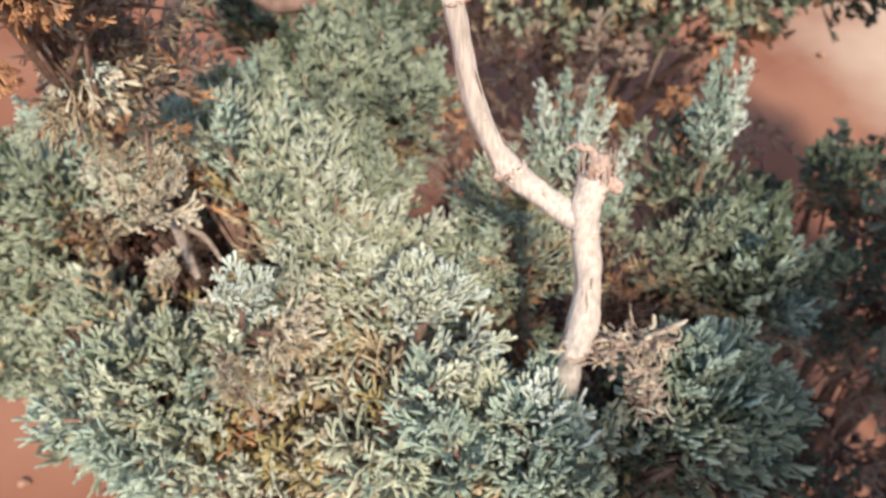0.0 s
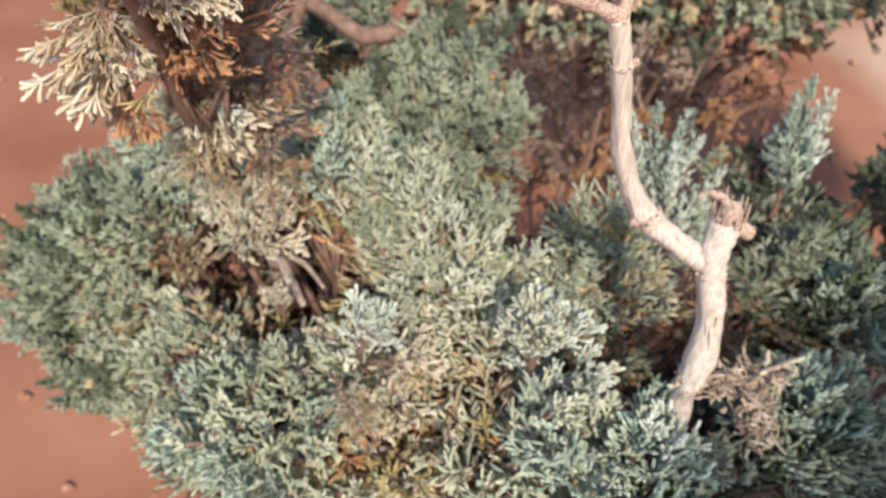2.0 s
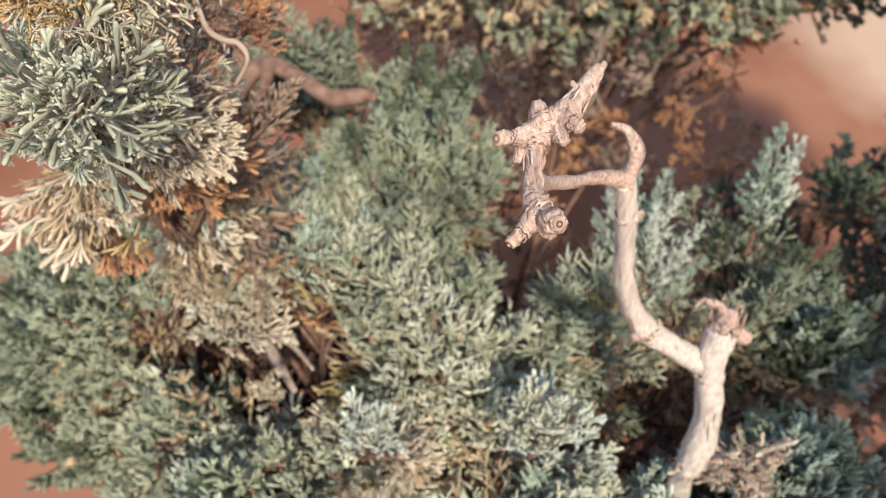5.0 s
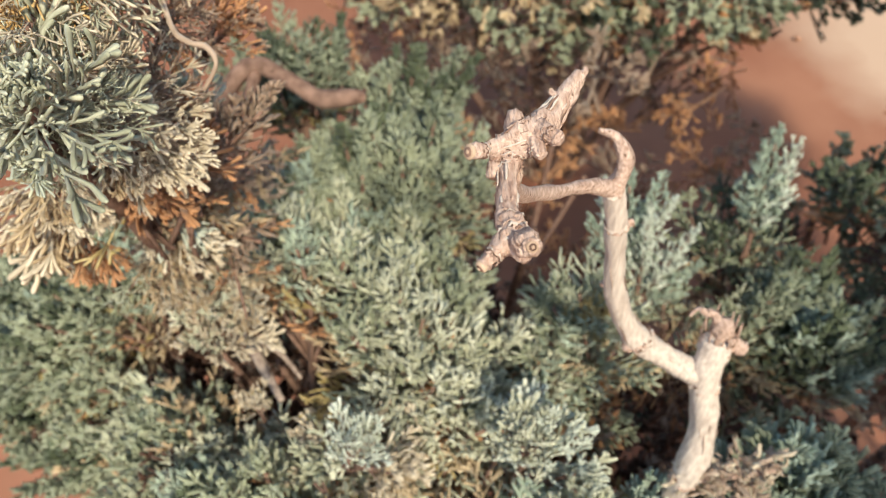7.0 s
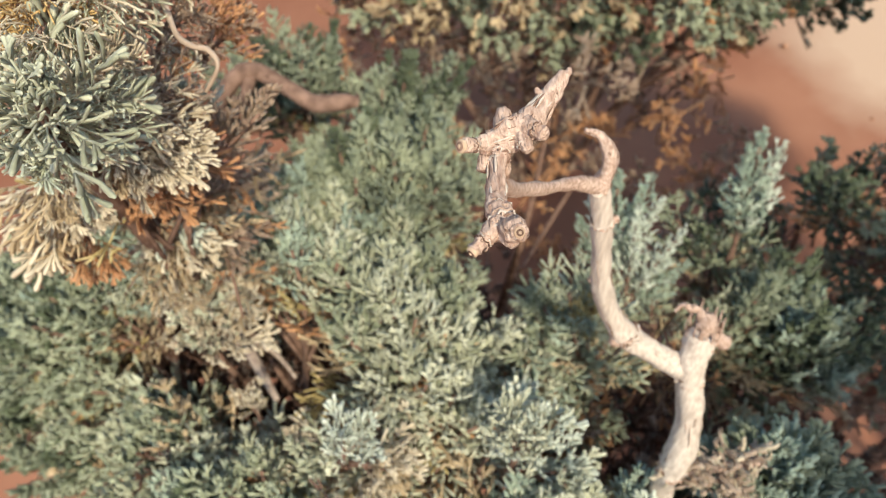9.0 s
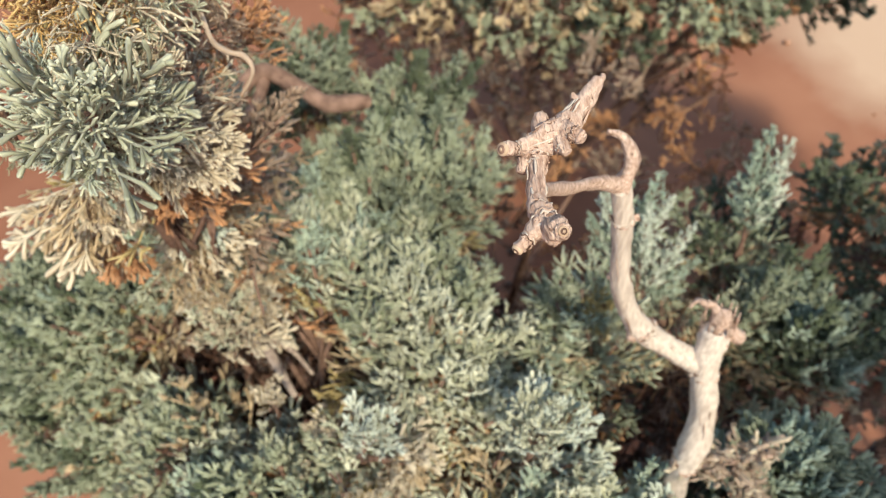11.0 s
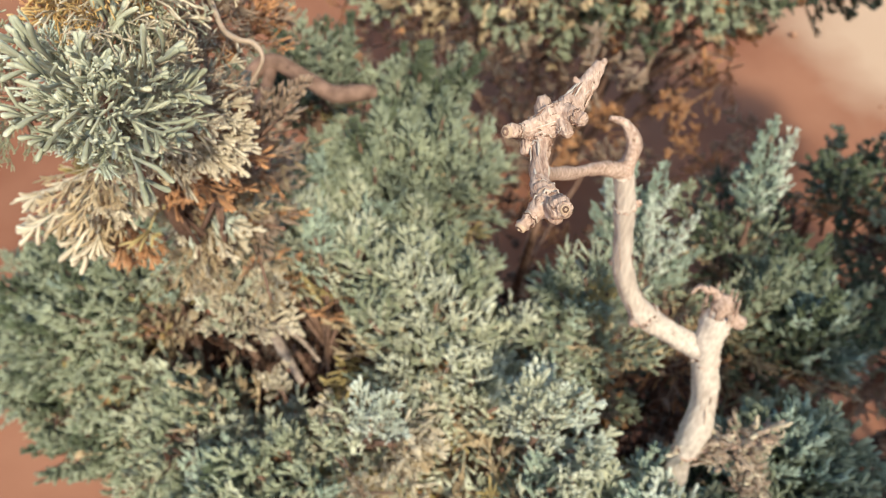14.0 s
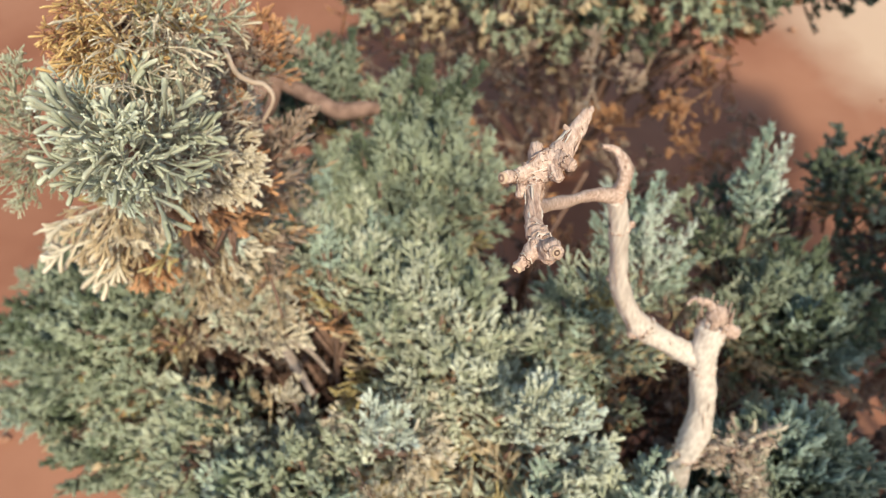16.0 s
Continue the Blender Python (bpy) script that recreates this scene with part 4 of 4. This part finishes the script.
for spine, radii, seed in (
    (((-0.0312, 0.1068, 1.0712), (-0.0338, 0.1054, 1.0722), (-0.0353, 0.1048, 1.0728)), (0.00132, 0.00094, 0.00100), 12),
    (((-0.0292, 0.1088, 1.0711), (-0.0289, 0.1114, 1.0710), (-0.0285, 0.1130, 1.0712)), (0.00149, 0.00121, 0.00076), 13),
    (((-0.0264, 0.1077, 1.0726), (-0.0251, 0.1060, 1.0736), (-0.0244, 0.1049, 1.0741)), (0.00161, 0.00122, 0.00071), 14),
    (((-0.0275, 0.1068, 1.0719), (-0.0269, 0.1044, 1.0726), (-0.0266, 0.1035, 1.0727)), (0.00146, 0.00100, 0.00057), 15),
    (((-0.0322, 0.0921, 1.0709), (-0.0341, 0.0904, 1.0708), (-0.0353, 0.0893, 1.0705)), (0.00133, 0.00105, 0.00072), 16),
    (((-0.0309, 0.0919, 1.0714), (-0.0304, 0.0897, 1.0735), (-0.0302, 0.0886, 1.0746)), (0.00166, 0.00141, 0.00106), 17),
    (((-0.0312, 0.0915, 1.0711), (-0.0306, 0.0898, 1.0713), (-0.0303, 0.0891, 1.0712)), (0.00133, 0.00091, 0.00052), 18),
    (((-0.0304, 0.1061, 1.0700), (-0.0318, 0.1053, 1.0697), (-0.0325, 0.1037, 1.0689)), (0.00133, 0.00111, 0.00073), 19),
    (((-0.0223, 0.1126, 1.0737), (-0.0239, 0.1131, 1.0740), (-0.0243, 0.1137, 1.0744)), (0.00090, 0.00045, 0.00022), 20),
    (((-0.0204, 0.1157, 1.0742), (-0.0193, 0.1165, 1.0746), (-0.0193, 0.1170, 1.0749)), (0.00068, 0.00046, 0.00023), 21),
):
    sb = Buffer()
    limb(sb, spine, radii, 12, seed, 8, 0.32)
    part("spur", sb, (flaky, core), twig)
for at, out, wide in (((-0.0353, 0.1048, 1.0728), (-0.80, -0.42, 0.42), 0.0010), ((-0.0302, 0.0886, 1.0746), (0.11, -0.70, 0.70), 0.0007), ((-0.0353, 0.0893, 1.0705), (-0.72, -0.66, -0.18), 0.0008)):
    at, out = Vector(at), Vector(out).normalized()
    sb = Buffer()
    for n, (r0, r1) in enumerate(((wide, wide * 0.8), (wide * 0.66, wide * 0.5), (wide * 0.3, wide * 0.1))):
        tube(sb, [at - out * 0.0003, at + out * (0.0003 + 0.00012 * n), at + out * (0.00042 + 0.00012 * n)], [r0, r0, r1], 10, slot=n % 2, facing=Vector((0.3, 0.2, 1)))
    part("cut_end", sb, (core, dark_bark), twig, "ringed cut end")
rng = random.Random(9)


def bark_strips(spine, radii, count, seed, name, mats, parent, long=0.3):
    """Lifted slivers of bark that run along a limb."""
    line, wide = smooth_line([Vector(p) for p in spine], radii, 8)
    r = random.Random(seed)
    for n in range(count):
        a, start = r.uniform(0, 6.28), r.uniform(0, 1 - long)
        run, ends = [], r.uniform(0.5, 1.0) * long
        for k in range(6):
            f = (start + ends * k / 5) * (len(line) - 1)
            lo = min(int(f), len(line) - 2)
            p, w = Vector(line[lo]).lerp(Vector(line[lo + 1]), f - lo), wide[lo] + (wide[lo + 1] - wide[lo]) * (f - lo)
            along = (Vector(line[lo + 1]) - Vector(line[lo])).normalized()
            u = along.orthogonal().normalized()
            v = along.cross(u)
            b = a + 0.07 * math.sin(k * 0.9 + n)
            run.append(p + (u * math.cos(b) + v * math.sin(b)) * w * r.uniform(0.97, 1.05))
        thin = r.uniform(0.00009, 0.00020)
        buf = Buffer()
        tube(buf, run, [thin * 0.5, thin, thin * 1.3, thin * 1.2, thin, thin * 0.3], 4, rough=0.3, rng=r)
        part(name, buf, (mats[n % len(mats)],), parent)


def bark_collar(at, axis, wide, seed, parent, turns=3):
    """Wrinkled rings of bark round a joint."""
    axis = Vector(axis).normalized()
    u = axis.orthogonal().normalized()
    v = axis.cross(u)
    r = random.Random(seed)
    for n in range(turns):
        begin, sweep = r.uniform(0, 6.28), r.uniform(2.5, 6.0)
        ring = []
        for k in range(14):
            b = begin + sweep * k / 13
            w = wide * (1.0 + 0.10 * math.sin(k * 1.9 + n) + r.uniform(-0.05, 0.08))
            ring.append(Vector(at) + (u * math.cos(b) + v * math.sin(b)) * w + axis * (wide * (0.32 * (n - turns / 2) + 0.16 * math.sin(k * 2.3 + n))))
        buf = Buffer()
        tube(buf, ring, [wide * r.uniform(0.06, 0.15) for _ in ring], 5, rough=0.4, rng=r)
        part("bark_curl", buf, ((flaky, bark, dark_bark)[n % 3],), parent)


bark_strips(ARM, ARM_WIDE, 40, 1, "bark_strip", (flaky, bark, dark_bark, flaky), twig)
bark_strips(NECK, NECK_WIDE, 24, 2, "bark_strip", (flaky, bark, flaky, bark), twig, 0.16)
for n, (at, axis, wide, turns) in enumerate((
    ((-0.0302, 0.1048, 1.0703), (-0.17, -0.97, -0.17), 0.00139, 5),
    ((-0.0302, 0.1058, 1.0703), (-0.11, -0.99, -0.11), 0.00147, 4),
    ((-0.0314, 0.0952, 1.0705), (0.05, -0.98, 0.16), 0.00150, 4),
    ((-0.0313, 0.0924, 1.0710), (0.10, -1.00, 0.00), 0.00174, 5),
    ((-0.0305, 0.0900, 1.0732), (0.15, -0.70, 0.70), 0.00128, 4),
    ((-0.0303, 0.0893, 1.0739), (0.10, -0.70, 0.70), 0.00082, 3),
    ((-0.0341, 0.0904, 1.0708), (-0.72, -0.66, -0.18), 0.00105, 4),
    ((-0.0253, 0.1061, 1.0736), (0.57, -0.76, 0.32), 0.00115, 4),
    ((-0.0270, 0.1046, 1.0725), (0.34, -0.93, 0.17), 0.00093, 3),
    ((-0.0335, 0.1055, 1.0721), (-0.88, -0.34, 0.34), 0.00094, 3),
)):
    bark_collar(at, axis, wide, n + 40, twig, turns)
# wrinkled bark and short splits on the bleached branch
for n, (at, axis, wide, turns) in enumerate((
    ((0.0446, 0.1205, 0.8955), (0.05, 0.2, 1.0), 0.0047, 4),
    ((0.0415, 0.1335, 0.9400), (-0.1, 0.3, 1.0), 0.0044, 3),
    ((0.0185, 0.1390, 0.9585), (-0.6, 0.1, 0.8), 0.0039, 4),
    ((0.0020, 0.1396, 1.0120), (-0.2, 0.0, 1.0), 0.0025, 3),
)):
    bark_collar(at, axis, wide, n + 60, branch, turns)
bark_strips(((0.0435, 0.1185, 0.886), (0.0450, 0.122, 0.904), (0.0445, 0.128, 0.924), (0.041, 0.134, 0.943)), (0.0041, 0.0050, 0.0042, 0.0043), 16, 5, "bark_split", (dark_bark, flaky, bark), branch, 0.16)
bark_strips(((0.029, 0.1375, 0.9485), (0.0195, 0.139, 0.957), (0.0125, 0.140, 0.969), (0.007, 0.140, 0.985), (0.0015, 0.1395, 1.014)), (0.0037, 0.0040, 0.0030, 0.0027, 0.0024), 18, 6, "bark_split", (dark_bark, flaky), branch, 0.14)

# curled dry litter caught at the foot of the branch
lb = Buffer()
rng = random.Random(77)
for i in range(420):
    u = rng.random()
    c = Vector((0.046 + 0.028 * u, 0.1185 + 0.001 * u, 0.896 + 0.002 * u)) if i % 2 else Vector((0.064 + 0.008 * u, 0.116 - 0.010 * u, 0.895 - 0.022 * u))
    c += Vector((rng.gauss(0, 0.0029), rng.gauss(0, 0.0027), rng.gauss(0, 0.0024)))
    d = Vector((rng.uniform(-1, 1), rng.uniform(-1, 1), rng.uniform(-0.4, 0.8))).normalized()
    arc = [c]
    step = rng.choice((0.0008, 0.0012, 0.0020))
    for k in range(rng.randint(3, 5)):
        d = (d + Vector((rng.uniform(-1, 1), rng.uniform(-1, 1), rng.uniform(-1, 1))) * 0.8).normalized()
        arc.append(arc[-1] + d * step * rng.uniform(0.7, 1.3))
    thick = rng.choice((0.00022, 0.0003, 0.0005, 0.0009))
    tube(lb, arc, [thick] * (len(arc) - 1) + [thick * 0.4], 4, 0.35, slot=rng.choice((0, 0, 1, 2)))
part("dry_litter", lb, (husk, dusty, cream), shrub, "curled dry tan leaf litter", "stuff")

# arched brown limb
sb = Buffer()
limb(sb, ((-0.16, 0.30, 0.80), (-0.145, 0.322, 0.875), (-0.122, 0.333, 0.905), (-0.103, 0.330, 0.898), (-0.088, 0.323, 0.891), (-0.072, 0.321, 0.893), (-0.066, 0.322, 0.891)), (0.005, 0.005, 0.0048, 0.0046, 0.0048, 0.0046, 0.0036), 10, 17, 5, 0.1)
arched = part("arched_limb", sb, (dark_bark,), shrub, "arched brown cut limb")
sb = Buffer()
limb(sb, ((-0.118, 0.331, 0.903), (-0.124, 0.322, 0.894), (-0.133, 0.315, 0.890), (-0.139, 0.310, 0.882)), (0.0032, 0.0028, 0.0025, 0.002), 8, 18, 5, 0.15)
part("spur", sb, (dark_bark,), arched)


# ---- shrubs farther off, and two added out of view ----
def far_shrub(label, centre, size, top, count, seed, greens, foot, gap=0.037, grow=1.9, skirt=0, sides=0, low=(1, 4, 4, 3)):
    thing = tagged(new("shrub"), label, "shrub", "shrubs on the red soil")
    r = random.Random(seed)
    inside = lambda x, y: ((x - centre[0]) / size[0]) ** 2 + ((y - centre[1]) / size[1]) ** 2 < 1 + 0.5 * noise.noise((x * 9, y * 9, seed))
    box = (centre[0] - size[0] * 1.3, centre[0] + size[0] * 1.3, centre[1] - size[1] * 1.3, centre[1] + size[1] * 1.3)
    for x, y in scatter(count, gap, box, inside, seed):
        d = Vector(((x - centre[0]) / size[0], (y - centre[1]) / size[1], 0))
        way = (Vector((0, 0, 1)) + d * 0.9 + Vector((r.uniform(-0.4, 0.4), r.uniform(-0.4, 0.4), 0))).normalized()
        z = top - 0.16 * d.length ** 2.5 + r.uniform(-0.03, 0.02)
        sprig(thing, SPARE, r.randrange(9), Vector((x, y, z)) - way * (0.05 * grow), way, r.uniform(0, 6.28), grow * r.uniform(0.85, 1.15), r.choice(greens), r.choice((tan, brown, rust)))
    for k in range(sides):
        u, a = (k + 0.5) / sides, -math.pi * (-0.02 + 0.95 * ((k * 0.618) % 1))
        d = Vector((math.cos(a), math.sin(a), 0))
        way = (d * 0.9 + Vector((r.uniform(-0.3, 0.3), 0, 0.75 - 0.5 * u))).normalized()
        tip = Vector((centre[0] + d.x * size[0] * 1.03, centre[1] + d.y * size[1] * 1.08, top - 0.11 - 0.12 * u + r.uniform(-0.03, 0.03)))
        sprig(thing, SPARE, r.randrange(9), tip - way * (0.05 * grow), way, r.uniform(0, 6.28), grow * r.uniform(0.85, 1.15), r.choice(greens), r.choice((tan, tan, rust)))
    buf = Buffer()
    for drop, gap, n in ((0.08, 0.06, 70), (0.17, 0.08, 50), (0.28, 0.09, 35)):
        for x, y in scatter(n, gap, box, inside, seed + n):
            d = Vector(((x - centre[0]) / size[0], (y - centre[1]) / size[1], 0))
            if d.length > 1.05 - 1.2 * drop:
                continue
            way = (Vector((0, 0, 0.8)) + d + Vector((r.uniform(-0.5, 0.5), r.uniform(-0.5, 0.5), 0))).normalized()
            # Deeper layers hold more shade-dark brown, so depth darkens by colour.
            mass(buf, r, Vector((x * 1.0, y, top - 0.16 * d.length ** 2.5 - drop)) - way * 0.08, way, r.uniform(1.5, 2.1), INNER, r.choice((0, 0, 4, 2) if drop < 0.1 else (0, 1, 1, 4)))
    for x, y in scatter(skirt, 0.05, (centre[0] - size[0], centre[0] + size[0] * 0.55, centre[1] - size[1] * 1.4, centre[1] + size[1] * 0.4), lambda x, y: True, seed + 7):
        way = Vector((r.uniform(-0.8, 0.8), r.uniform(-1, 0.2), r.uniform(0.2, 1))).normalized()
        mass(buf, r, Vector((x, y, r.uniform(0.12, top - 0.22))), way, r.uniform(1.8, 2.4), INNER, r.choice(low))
    part("inner_foliage", buf, (grey, brown, tan, rust, dusty), thing, "inner leaves, the deeper ones coloured darker as shade", "stuff")
    for i in range(12):
        a = i * 2.4
        q = math.sqrt((i + 0.5) / 12)
        end = Vector((centre[0] + size[0] * q * math.cos(a), centre[1] + size[1] * q * math.sin(a), top - 0.16 * q ** 2.5 - 0.1))
        start = Vector(foot) + Vector((r.uniform(-0.03, 0.03), r.uniform(-0.03, 0.03), -0.03))
        mid = start.lerp(end, 0.5) + Vector((r.uniform(-0.05, 0.05), r.uniform(-0.05, 0.05), 0.03))
        sb = Buffer()
        limb(sb, (start, mid, end), (0.010, 0.007, 0.003), 7, seed + i)
        part("stem", sb, (dark_bark,), thing)
    return thing


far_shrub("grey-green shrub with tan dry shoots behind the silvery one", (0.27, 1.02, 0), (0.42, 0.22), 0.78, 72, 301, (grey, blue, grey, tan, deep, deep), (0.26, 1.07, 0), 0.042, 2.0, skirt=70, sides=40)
# Its low skirt is mostly shade-dark brown, to darken the corner.
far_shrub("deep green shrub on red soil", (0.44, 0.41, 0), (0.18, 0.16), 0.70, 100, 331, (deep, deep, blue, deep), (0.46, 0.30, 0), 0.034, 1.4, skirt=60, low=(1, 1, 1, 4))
# Unseen shrub, added to throw shade over the right of the crown.
far_shrub("added shrub out of view, there only to cast shade on the right", (0.46, -0.30, 0), (0.38, 0.24), 1.36, 150, 351, (deep, deep, blue), (0.46, -0.30, 0), 0.042, 2.6, skirt=65)
# Another unseen shrub, added so the soil at the back lies in shade.
far_shrub("second added unseen shrub, there only to shade the soil behind", (0.76, 0.13, 0), (0.28, 0.24), 1.34, 70, 371, (deep, deep, blue), (0.78, 0.12, 0), 0.05, 2.6, skirt=30)
